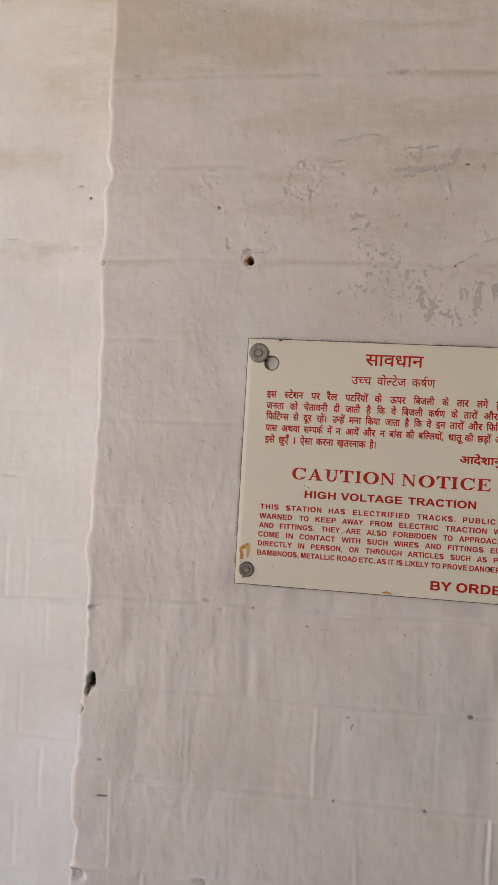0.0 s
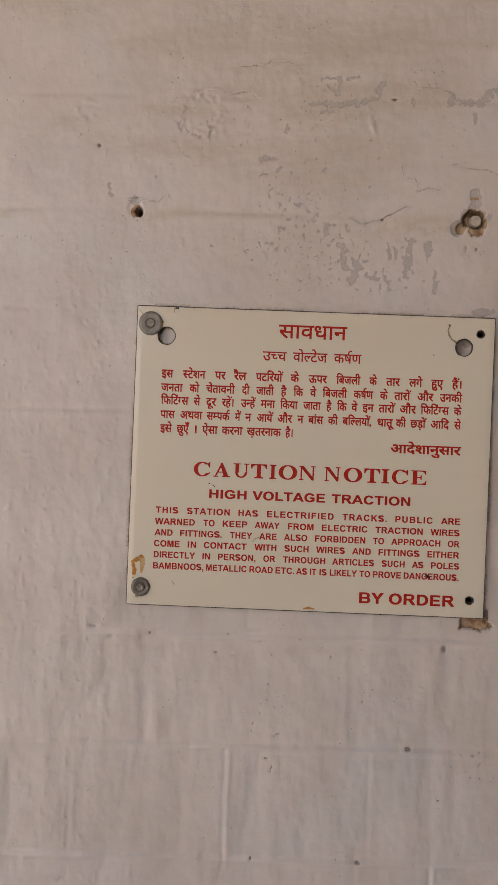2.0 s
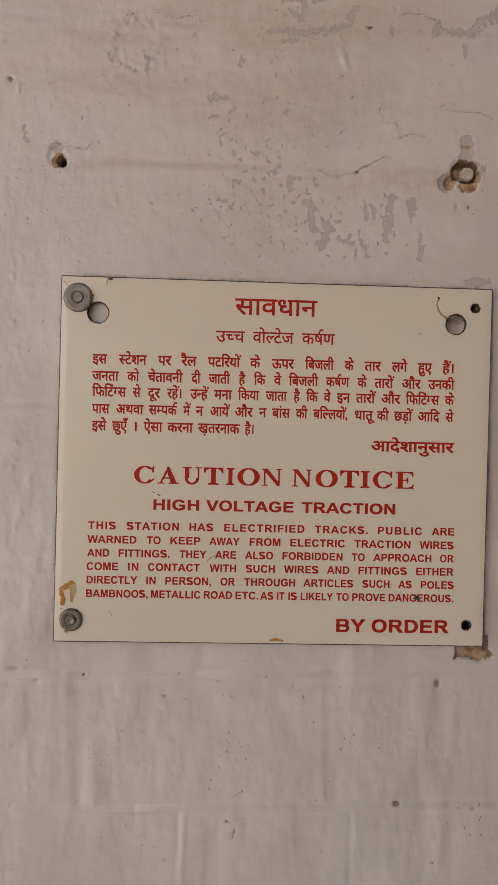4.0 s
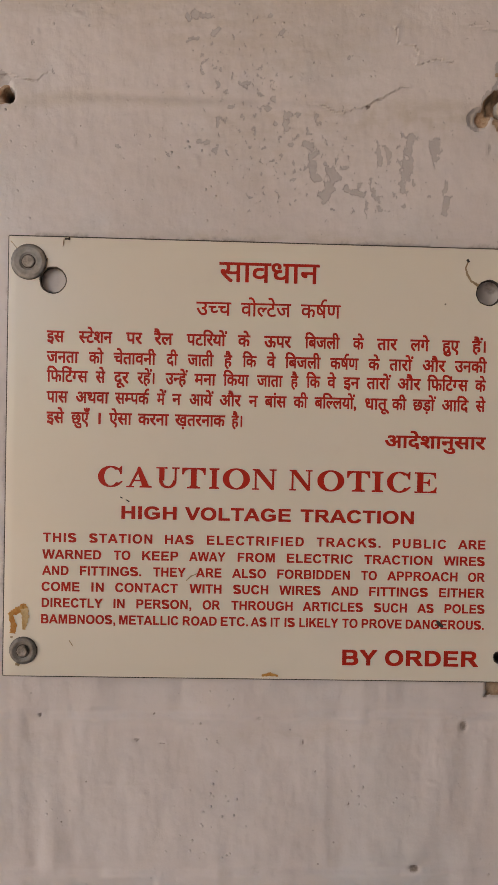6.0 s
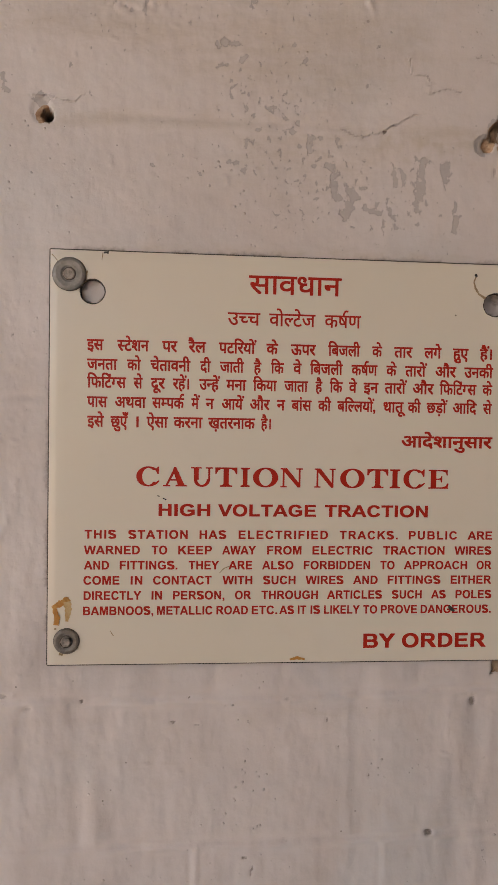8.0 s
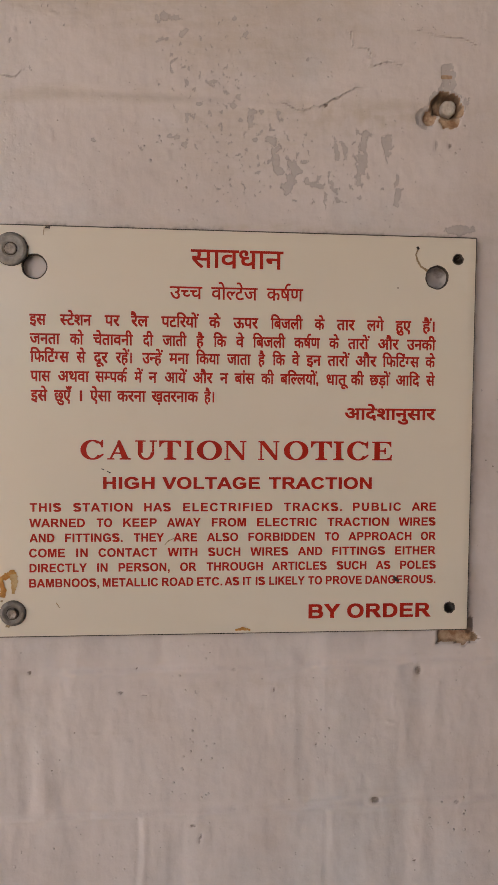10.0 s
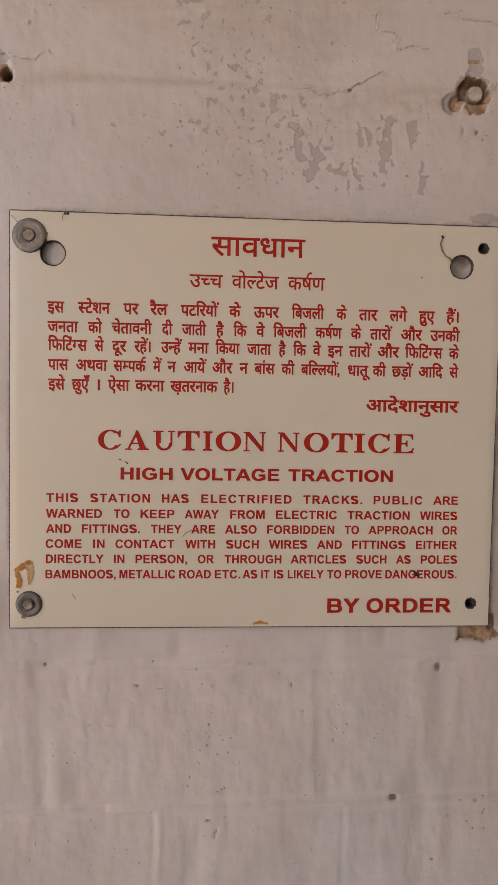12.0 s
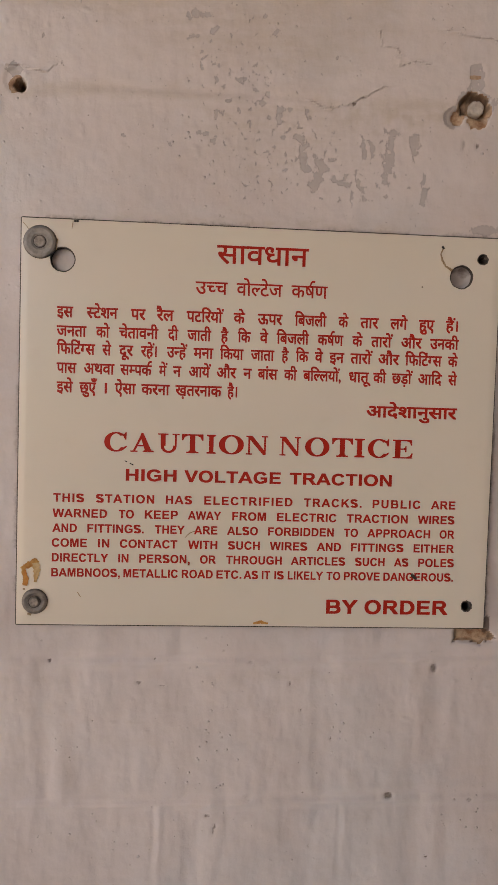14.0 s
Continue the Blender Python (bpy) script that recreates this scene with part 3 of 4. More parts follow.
def recess_relief(x, z):
    h = 0.0014 * fbm(x, z, 0.12, 101, 3) + 0.0004 * fbm(x, z, 0.03, 111, 3) + 0.0003 * fbm(x, z, 0.014, 121, 3, 5)
    for k, c in enumerate((-0.686, -0.590, -0.508, -0.404, -0.303, -0.213, -0.125, -0.040, 0.055, 0.150, 0.245)):
        deep = 0.0013 if c < -0.1 else 0.0004
        d = z - c - wander(x, 130 + k, 0.0018, 0.05)
        h = h - 0.7 * deep * np.exp(-(d / 0.003) ** 2) * np.clip(0.4 + fbm(x, z, 0.07, 150 + k, 2) * 1.6, 0, 1)
        if c < -0.2:
            for j in (-0.575, -0.449, -0.323) if k % 2 == 0 else (-0.512, -0.482, -0.386):
                e = x - j - wander(z, 170 + k, 0.002, 0.05)
                inside = ramp(z, c, c + 0.006) * (1 - ramp(z, c + 0.085, c + 0.092))
                h = h + 0.5 * inside * (-0.0011 * np.exp(-(e / 0.003) ** 2) + 0.0007 * np.exp(-((e - 0.006) / 0.004) ** 2))
    # tan runs, strengthened with height to paint in the dimmer top
    stain_shade = ramp(z, 0.0, 0.45) * 0.62 * np.clip(0.25 + 1.5 * fbm(x, z, 0.2, 181, 4, 0.3), 0, 1)
    stain_shade = np.maximum(stain_shade, 0.55 * blob(x, z, -0.48, 0.285, 0.07, 0.016) * (0.8 + fbm(x, z, 0.03, 185, 3, 0.4)))
    grime_shade = 0 * x
    for cx, cz, rx, rz, s in ((-0.4277, 0.3765, 0.006, 0.003, 0.55), (-0.413, 0.360, 0.003, 0.0026, 0.95), (-0.430, 0.290, 0.005, 0.003, 0.40),
                              (-0.527, 0.300, 0.012, 0.002, 0.5), (-0.440, -0.2115, 0.030, 0.0022, 0.34), (-0.500, -0.213, 0.03, 0.002, 0.34), (-0.515, -0.039, 0.020, 0.0022, 0.4)):
        q = blob(x, z, cx, cz, rx, rz)
        h = h - 0.001 * q
        grime_shade = np.maximum(grime_shade, s * ramp(q, 0.15, 0.7))
    return h, stain_shade, 0 * x, 0 * x, grime_shade


# ---- sheets of masonry built from the relief ----
def sheet(name, pos, nor, inward, masks, i0, i1, j0, j1, mat, parent=None, skirt=0.03):
    """One patch of a gridded face, from column i0 to i1 and row j0 to j1, closed round its rim by a skirt into the wall."""
    p, nn = pos[i0:i1 + 1, j0:j1 + 1], nor[i0:i1 + 1, j0:j1 + 1]
    a, b = p.shape[:2]
    idx = np.arange(a * b).reshape(a, b)
    quads = np.stack([idx[:-1, :-1], idx[1:, :-1], idx[1:, 1:], idx[:-1, 1:]], -1).reshape(-1, 4)
    rim = np.concatenate([idx[:, 0], idx[-1, 1:], idx[-2::-1, -1], idx[0, -2:0:-1]])
    flat, fn = p.reshape(-1, 3), nn.reshape(-1, 3)
    back = flat[rim] - inward[i0:i1 + 1, j0:j1 + 1].reshape(-1, 3)[rim] * skirt
    k = len(rim)
    rb = a * b + np.arange(k)
    wall = np.stack([rim, rb, np.roll(rb, -1), np.roll(rim, -1)], -1)
    verts, faces = np.concatenate([flat, back]), np.concatenate([quads, wall])
    me = bpy.data.meshes.new(name)
    me.vertices.add(len(verts))
    me.vertices.foreach_set("co", verts.astype(np.float32).ravel())
    me.loops.add(faces.size)
    me.loops.foreach_set("vertex_index", faces.astype(np.int32).ravel())
    me.polygons.add(len(faces))
    me.polygons.foreach_set("loop_start", np.arange(0, faces.size, 4, dtype=np.int32))
    me.update(calc_edges=True)
    me.materials.append(mat)
    me.polygons.foreach_set("use_smooth", np.ones(len(faces), bool))
    for key, m in masks.items():
        at = me.attributes.new(key, "FLOAT", "POINT")
        vals = m[i0:i1 + 1, j0:j1 + 1].ravel()
        at.data.foreach_set("value", np.concatenate([vals, vals[rim]]).astype(np.float32))
    ns = np.concatenate([fn, fn[rim]])
    me.normals_split_custom_set_from_vertices(ns.tolist())
    ob = new(name, me)
    if parent:
        ob.parent = parent
    return ob


def grid_normals(pos):
    du, dv = np.gradient(pos, axis=0), np.gradient(pos, axis=1)
    nn = np.cross(du, dv)
    return nn / np.linalg.norm(nn, axis=-1, keepdims=True)


STEP = 0.00125
# the pier's profile: back along its side, round the arris, then along its face
ROUND = 0.0065
side = np.linspace(RECESS + 0.01, ROUND, 26)[:-1]
arc = np.linspace(0, math.pi / 2, 13)[:-1]
front = np.arange(EDGE + ROUND, 0.3005, STEP)
px = np.concatenate([np.full(side.shape, EDGE), EDGE + ROUND - ROUND * np.cos(arc), front])
py = np.concatenate([side, ROUND - ROUND * np.sin(arc), np.zeros(front.shape)])
pn = np.concatenate([np.stack([-np.ones(side.shape), 0 * side], -1), np.stack([-np.cos(arc), -np.sin(arc)], -1), np.stack([0 * front, -np.ones(front.shape)], -1)])
rows_z = np.arange(COURSES[0], 0.5305, STEP)
gx, gz = np.meshgrid(px, rows_z, indexing="ij")
gy = np.repeat(py[:, None], len(rows_z), 1)
depth, stain_shade, flake, bare, grime_shade, crack, lip = pier_relief(gx - gy * 0.7, gz)
depth[:len(side) + 4] = np.clip(depth[:len(side) + 4], -0.0012, 0.002)
depth[len(side) + 4:len(side) + 12] = np.clip(depth[len(side) + 4:len(side) + 12], -0.006, 0.002)
# the worn arris: brick ends that jut or are rubbed away
wear = 0.0050 * fbm(rows_z, rows_z * 0 + 5, 0.11, 201, 4) + (0.0024 + 0.0030 * ramp(rows_z, 0.05, -0.2)) * fbm(rows_z, rows_z * 0 + 9, 0.020, 205, 4) - 0.0035 * ramp(rows_z, -0.1, -0.45)
wear = wear + 0.006 * blob(rows_z, 0, 0.300, 0, 0.014, 1)
near = np.exp(-np.maximum(0, gx - EDGE - 0.004) / 0.016)
pos = np.stack([gx + depth * pn[:, None, 0] + wear[None, :] * near, gy + depth * pn[:, None, 1], gz + CZ], -1)
nor = grid_normals(pos)
if nor[-1, 0, 1] > 0:
    nor = -nor
inward = np.repeat(np.concatenate([pn, np.zeros((len(pn), 1))], 1)[:, None], len(rows_z), 1)
masks = dict(stain_shade=stain_shade, flake=flake, bare=bare, grime_shade=grime_shade, crack=9 - crack, lip=lip)


def row_of(z):
    return int(np.argmin(np.abs(rows_z - z)))


def col_of(x):
    return len(side) + len(arc) + int(np.argmin(np.abs(front - x)))


last = len(px) - 1
pier = sheet("wall_north", pos, nor, inward, masks, 0, last, row_of(COURSES[-1]), len(rows_z) - 1, wash)
tagged(pier, "old brick pier thick with flaking pinkish lime wash", "wall", kind="structure")

# the set-back wall
rx_ = np.arange(-0.95, EDGE + 0.02, 0.002)
rz_ = np.arange(-0.80, 0.70, 0.002)
hx, hz = np.meshgrid(rx_, rz_, indexing="ij")
rd, rs, rf, rb_, rg = recess_relief(hx, hz)
rpos = np.stack([hx, RECESS - rd, hz + CZ], -1)
rnor = grid_normals(rpos)
if rnor[0, 0, 1] > 0:
    rnor = -rnor
recess = sheet("wall_recess", rpos, rnor, np.zeros_like(rpos) + (0, -1, 0), dict(stain_shade=rs, flake=rf, bare=rb_, grime_shade=rg, crack=hx * 0, lip=hx * 0), 0, len(rx_) - 1, 0, len(rz_) - 1, wash_white_lit)
tagged(recess, "lime-washed brick wall set back beside the pier, whiter partly to paint its light", "wall", kind="structure")

# plain masonry that carries both on
solid("wall_north_body", [(0.301, 2.6, 0.0, 0.5, 0.0, 3.4), (EDGE + 0.002, 0.3005, 0.001, 0.5, CZ + 0.531, 3.4), (EDGE + 0.002, 0.3005, 0.001, 0.5, 0.0, CZ - 0.521),
                          (EDGE + 0.01, 0.3005, 0.05, 0.5, CZ - 0.521, CZ + 0.531)], wash, "plain lime-washed brick wall round the pier face", "wall")
solid("wall_recess_body", [(-3.2, -0.952, RECESS, 0.5, 0.0, 3.4), (-0.95, EDGE, RECESS + 0.002, 0.5, CZ + 0.701, 3.4), (-0.95, EDGE, RECESS + 0.002, 0.5, 0.0, CZ - 0.801),
                           (-0.95, EDGE, RECESS + 0.035, 0.5, CZ - 0.801, CZ + 0.701)], wash_white_lit, "plain lime-washed wall further along, in the same lightened white", "wall")
solid("floor", [(-3.2, 2.6, -4.2, 0.5, -0.25, 0.0)], platform, "worn stone platform floor along the wall", "floor")
# added overhead, out of view, to block the sun and upper sky
solid("ceiling", [(-3.2, 2.85, -3.4, 0.5, 3.4, 3.6)], ceiling_paint, "unseen cream ceiling added to keep sun and high sky off the wall", "ceiling")
# added out of view to block light from the right; dark to bounce little
solid("unseen_wall_east", [(2.6, 2.85, -3.4, 0.5, -0.25, 3.4)], platform, "unseen end wall added to close the right side, dark to limit bounce light", "wall")
# added out of view: leaves daylight and the board's reflection only at the left
solid("unseen_wall_south", [(-0.96, 2.6, -3.4, -3.15, 0.0, 3.4)], wash, "unseen wall added behind the camera so light comes from the left", "wall")
solid("ground", [(-400, 400, -400, 400, -1.2, -1.0)], earth, "dusty open ground beyond the platform edge", "ground")


# ---- lettering ----
GLYPHS = {}


def glyph(text, bold):
    """Points, faces and advance of a character of the built-in font, one unit high."""
    key = (text, bold)
    if key not in GLYPHS:
        def raw(body):
            c = bpy.data.curves.new("letter", "FONT")
            c.body, c.offset, c.resolution_u = body, bold, 4
            ob = new("letter", c)
            me = bpy.data.meshes.new_from_object(ob.evaluated_get(bpy.context.evaluated_depsgraph_get()))
            v = np.array([q.co[:] for q in me.vertices]).reshape(-1, 3)
            f = [tuple(q.vertices) for q in me.polygons]
            bpy.data.objects.remove(ob)
            bpy.data.curves.remove(c)
            bpy.data.meshes.remove(me)
            return v, f
        v, f = raw(text)
        stop = raw("I")[0][:, 0].max()
        GLYPHS[key] = (v, f, raw(text + "I")[0][:, 0].max() - stop)
    return GLYPHS[key]


def clipped(v, f, x):
    """The part of a flat letter left of x."""
    bm = bmesh.new()
    vs = [bm.verts.new(p) for p in v]
    for q in f:
        try:
            bm.faces.new([vs[k] for k in q])
        except ValueError:
            pass
    bmesh.ops.bisect_plane(bm, geom=bm.verts[:] + bm.edges[:] + bm.faces[:], plane_co=(x, 0, 0), plane_no=(1, 0, 0), clear_outer=True)
    bm.verts.index_update()
    out = np.array([q.co[:] for q in bm.verts]).reshape(-1, 3), [tuple(k.index for k in q.verts) for q in bm.faces]
    bm.free()
    return out


VOWEL_I, VIRAMA, RA, NUKTA = "\u093f", "\u094d", "\u0930", "\u093c"


def is_mark(ch):
    return "\u0900" <= ch <= "\u0903" or "\u093a" <= ch <= "\u094f" and ch != "\u093d"


def shaped(word):
    """Devanagari in the order in which it is drawn: tuples of a kind (full, half, mark, hook) and a character."""
    out, k = [], 0
    while k < len(word):
        cons, marks = [], []
        while True:
            ch = word[k]
            k += 1
            if k < len(word) and word[k] == NUKTA:
                ch += NUKTA
                k += 1
            cons.append(ch)
            if k + 1 < len(word) and word[k] == VIRAMA:
                k += 1
                continue
            break
        while k < len(word) and is_mark(word[k]):
            marks.append(word[k])
            k += 1
        hook = len(cons) > 1 and cons[0] == RA
        cons = cons[1:] if hook else cons
        if VOWEL_I in marks:
            marks.remove(VOWEL_I)
            out.append(("full", VOWEL_I))
        out += [("half", c) for c in cons[:-1]] + [("full", cons[-1])]
        out += [("hook", "\u0947")] if hook else []
        out += [("mark", c) for c in marks]
    return out


HEAD = 0.632
STEM = 0.172  # the upright that a half letter loses


def devanagari(word, bold):
    pieces, cur, above = [], 0.0, False
    for kind, ch in shaped(word):
        base, extra = ch[0], ch[1:]
        v, f, adv = glyph(base, bold)
        v = v.copy()
        if kind == "half":
            cut = adv - STEM
            v, f = clipped(v, f, cut)
            adv = cut - 0.005
        if kind == "hook":
            mid = (v[:, 0].min() + v[:, 0].max()) / 2
            v[:, 0] = 2 * mid - v[:, 0] + 0.10
            f = [q[::-1] for q in f]
            adv = 0
        if base in "\u0902\u0901" and above:
            v[:, 0] += 0.16
        above = base in "\u0947\u0948\u094b\u094c\u0940"
        pieces.append((v + (cur, 0, 0), f))
        for mark in extra:
            mv, mf, _ = glyph(mark, bold)
            pieces.append((mv + (cur + adv, 0, 0), mf))
        cur += 0.26 if base == VOWEL_I else adv
    return pieces, 0.0, cur


# ---- bold grotesque capitals, drawn on a cap height of 716 ----
ADVANCE = dict(zip("ABCDEFGHIKLMNOPRSTUVWY.,", (722, 722, 722, 722, 667, 611, 778, 722, 278, 722, 611, 833, 722, 778, 667, 722, 667, 611, 722, 667, 944, 667, 278, 278)))


def shape(*pts):
    return np.array([(x, y, 0.0) for x, y in pts], float), [tuple(range(len(pts)))]


def block(x0, x1, y0, y1):
    return shape((x0, y0), (x1, y0), (x1, y1), (x0, y1))


def bowl(cx, cy, rx, ry, ix, iy, a0, a1, n=30, cy2=None):
    """A curved stroke between an outer and an inner ellipse, both a little squared."""
    v, f = [], []
    for k in range(n + 1):
        a = radians(a0 + (a1 - a0) * k / n)
        c, q = math.cos(a), math.sin(a)
        c, q = math.copysign(abs(c) ** 0.93, c), math.copysign(abs(q) ** 0.93, q)
        v += [(cx + rx * c, cy + ry * q, 0.0), (cx + ix * c, (cy if cy2 is None else cy2) + iy * q, 0.0)]
    for k in range(n):
        f.append((2 * k, 2 * k + 2, 2 * k + 3, 2 * k + 1))
    return np.array(v), f


def ribbon(path, wide, thin):
    """A stroke along a path, wide where it runs upright and thin where it runs level."""
    v, f = [], []
    for k, (x, y) in enumerate(path):
        a, b = path[max(0, k - 1)], path[min(len(path) - 1, k + 1)]
        d = Vector((b[0] - a[0], b[1] - a[1])).normalized()
        w = 0.5 * (wide * abs(d.y) + thin * abs(d.x))
        v += [(x - d.y * w, y + d.x * w, 0.0), (x + d.y * w, y - d.x * w, 0.0)]
        if k:
            f.append((2 * k - 2, 2 * k - 1, 2 * k + 1, 2 * k))
    return np.array(v), f


def ess():
    top = [(318 + 208 * math.cos(radians(a)), 526 + 133 * math.sin(radians(a))) for a in range(14, 236, 10)]
    low = [(330 + 220 * math.cos(radians(a)), 196 + 138 * math.sin(radians(a))) for a in range(58, -166, -10)]
    return ribbon(top + low, 146, 124)


def grotesque(ch):
    up = block(73, 218, 0, 716)
    if ch == "A":
        return [shape((0, 0), (152, 0), (415, 716), (280, 716)), shape((561, 0), (718, 0), (432, 716), (292, 716)), block(190, 530, 163, 284)]
    if ch == "B":
        return [up, block(73, 430, 597, 716), block(73, 440, 300, 416), block(73, 440, 0, 120), bowl(430, 506, 202, 210, 62, 91, -90, 90), bowl(440, 208, 231, 208, 85, 90, -90, 90)]
    if ch == "C":
        return [bowl(375, 358, 328, 371, 180, 247, 31, 334)]
    if ch == "D":
        return [up, block(73, 345, 595, 716), block(73, 345, 0, 121), bowl(335, 358, 339, 358, 189, 237, -90, 90)]
    if ch == "E":
        return [up, block(73, 604, 595, 716), block(73, 567, 305, 426), block(73, 619, 0, 121)]
    if ch == "F":
        return [up, block(73, 565, 595, 716), block(73, 526, 296, 417)]
    if ch == "G":
        return [bowl(388, 358, 341, 371, 191, 247, 32, 312), block(396, 712, 263, 384), shape((566, 268), (566, 172), (520, 128), (610, 45), (712, 97), (712, 268))]
    if ch == "H":
        return [up, block(503, 648, 0, 716), block(73, 648, 312, 433)]
    if ch == "I":
        return [block(68, 213, 0, 716)]
    if ch == "K":
        return [up, shape((218, 217), (703, 716), (508, 716), (218, 398)), shape((330, 333), (435, 440), (722, 0), (535, 0))]
    if ch == "L":
        return [up, block(73, 577, 0, 121)]
    if ch == "M":
        return [block(70, 204, 0, 716), block(626, 760, 0, 716), shape((166, 716), (286, 716), (484, 0), (347, 0)), shape((545, 716), (664, 716), (484, 0), (347, 0))]
    if ch == "N":
        return [block(72, 206, 0, 716), block(509, 643, 0, 716), shape((72, 716), (215, 716), (643, 0), (500, 0))]
    if ch == "O":
        return [bowl(389, 358, 345, 371, 196, 246, 0, 360, 44)]
    if ch == "P":
        return [up, block(73, 405, 595, 716), block(73, 405, 265, 386), bowl(398, 490, 225, 226, 80, 105, -90, 90)]
    if ch == "R":
        return [up, block(73, 435, 595, 716), block(73, 435, 303, 420), bowl(430, 509, 207, 207, 67, 88, -90, 90), shape((330, 310), (505, 330), (717, 0), (543, 0))]
    if ch == "S":
        return [ess()]
    if ch == "T":
        return [block(232, 377, 0, 716), block(21, 588, 595, 716)]
    if ch == "U":
        return [block(71, 216, 262, 716), block(502, 647, 262, 716), bowl(359, 264, 288, 276, 143, 152, 180, 360)]
    if ch == "V":
        return [shape((0, 716), (157, 716), (400, 0), (255, 0)), shape((512, 716), (666, 716), (409, 0), (276, 0))]
    if ch == "W":
        return [shape((0, 716), (148, 716), (305, 0), (171, 0)), shape((196, 0), (329, 0), (519, 716), (387, 716)), shape((423, 716), (559, 716), (739, 0), (614, 0)), shape((637, 0), (767, 0), (941, 716), (795, 716))]
    if ch == "Y":
        return [block(261, 405, 0, 325), shape((0, 716), (168, 716), (404, 320), (261, 301)), shape((502, 716), (668, 716), (405, 301), (262, 320))]
    dot = block(72, 209, 0, 137)
    return [dot] if ch == "." else [dot, shape((150, 5), (209, 5), (200, -70), (160, -125), (95, -155), (75, -105), (130, -60))]


def latin(word, spread=0.0):
    pieces, cur = [], 0.0
    for ch in word:
        pieces += [((v + (cur, 0, 0)) / 716, f) for v, f in grotesque(ch)]
        cur += ADVANCE[ch] + spread * 716
    xs = np.concatenate([p[0][:, 0] for p in pieces])
    return pieces, xs.min(), xs.max()


def skew(u):
    """The printing runs a little narrower towards its far end."""
    return u - 0.8 * min(1.0, max(0.0, (u - 20) / 60))


def lay(pieces, x0, x1, u0, u1, v_base, scale_y, store, lift=0.0):
    """Fits the pieces of a word between u0 and u1 millimetres and adds them to store = (verts, faces)."""
    verts, faces = store
    k = (u1 - u0) / (x1 - x0)
    for n, (v, f) in enumerate(pieces):
        start = len(verts)
        up = -0.00006 - 0.000005 * (n % 24) - lift
        verts.extend((0.001 * skew(u0 + (p[0] - x0) * k), up, 0.001 * (v_base + p[1] * scale_y)) for p in v)
        faces.extend(tuple(start + q for q in face) for face in f)


def thickened(pieces, d):
    """Bolder strokes: each piece laid four times, a little to every side."""
    return [(v + (d * a, d * b, 0), f) for v, f in pieces for a, b in ((-1, -1), (1, -1), (0, 0), (1, 1), (-1, 1))]


def words(text):
    """'WORD 1.0 2.0 WORD ...' as (word, start, end)."""
    w = text.split()
    return [(w[k], float(w[k + 1]), float(w[k + 2])) for k in range(0, len(w), 3)]


def hindi_line(board, top, height, text, bold=0.025):
    store = ([], [])
    for w, a, b in words(text):
        pieces, x0, x1 = devanagari(w, 0.0)
        pieces = thickened(pieces, bold)
        if w == "\u0964":
            x0, x1 = pieces[0][0][:, 0].min(), pieces[0][0][:, 0].max()
            a, b = a - 0.1, b + 0.4
        lay(pieces, x0, x1, a, b, top - height, height / HEAD, store)
    return mesh_object("lettering", *store, red, board)


def latin_line(board, top, height, text, track=None):
    """track: width of the letters by their height where they are spaced out to fill a word."""
    store = ([], [])
    for w, a, b in words(text):
        pieces, x0, x1 = latin(w)
        if track and len(w) > 1:
            spread = ((b - a) / (height * track) - (x1 - x0)) / (len(w) - 1)
            pieces, x0, x1 = latin(w, max(spread, 0.0))
        lay(thickened(pieces, 0.014), x0 - 0.014, x1 + 0.014, a, b, top - height, height, store)
    return mesh_object("lettering", *store, red, board)


# ---- roman capitals with serifs, one unit high ----
def bar(pts):
    return np.array([(x, y, 0.0) for x, y in pts]), [tuple(range(len(pts)))]


def serif(x0, x1, y, up):
    """A flat foot (up = 1) or head (up = -1) with bracketed shoulders."""
    t, w = 0.055, 0.05
    m0, m1 = x0 + (x1 - x0) * 0.28, x1 - (x1 - x0) * 0.28
    pts = [(x0, y), (x1, y), (x1, y + up * t), (m1 + w, y + up * t * 1.25), (m1, y + up * t * 2.4), (m0, y + up * t * 2.4), (m0 - w, y + up * t * 1.25), (x0, y + up * t)]
    return bar(pts if up > 0 else pts[::-1])


def crescent(cx, cy, rx, ry, ix, iy, a0, a1, n=40):
    """A bowl between an outer and a narrower inner ellipse."""
    v, f = [], []
    for k in range(n + 1):
        a = radians(a0 + (a1 - a0) * k / n)
        v += [(cx + rx * math.cos(a), cy + ry * math.sin(a), 0.0), (cx + ix * math.cos(a), cy + iy * math.sin(a), 0.0)]
    for k in range(n):
        f.append((2 * k, 2 * k + 2, 2 * k + 3, 2 * k + 1))
    return np.array(v), f


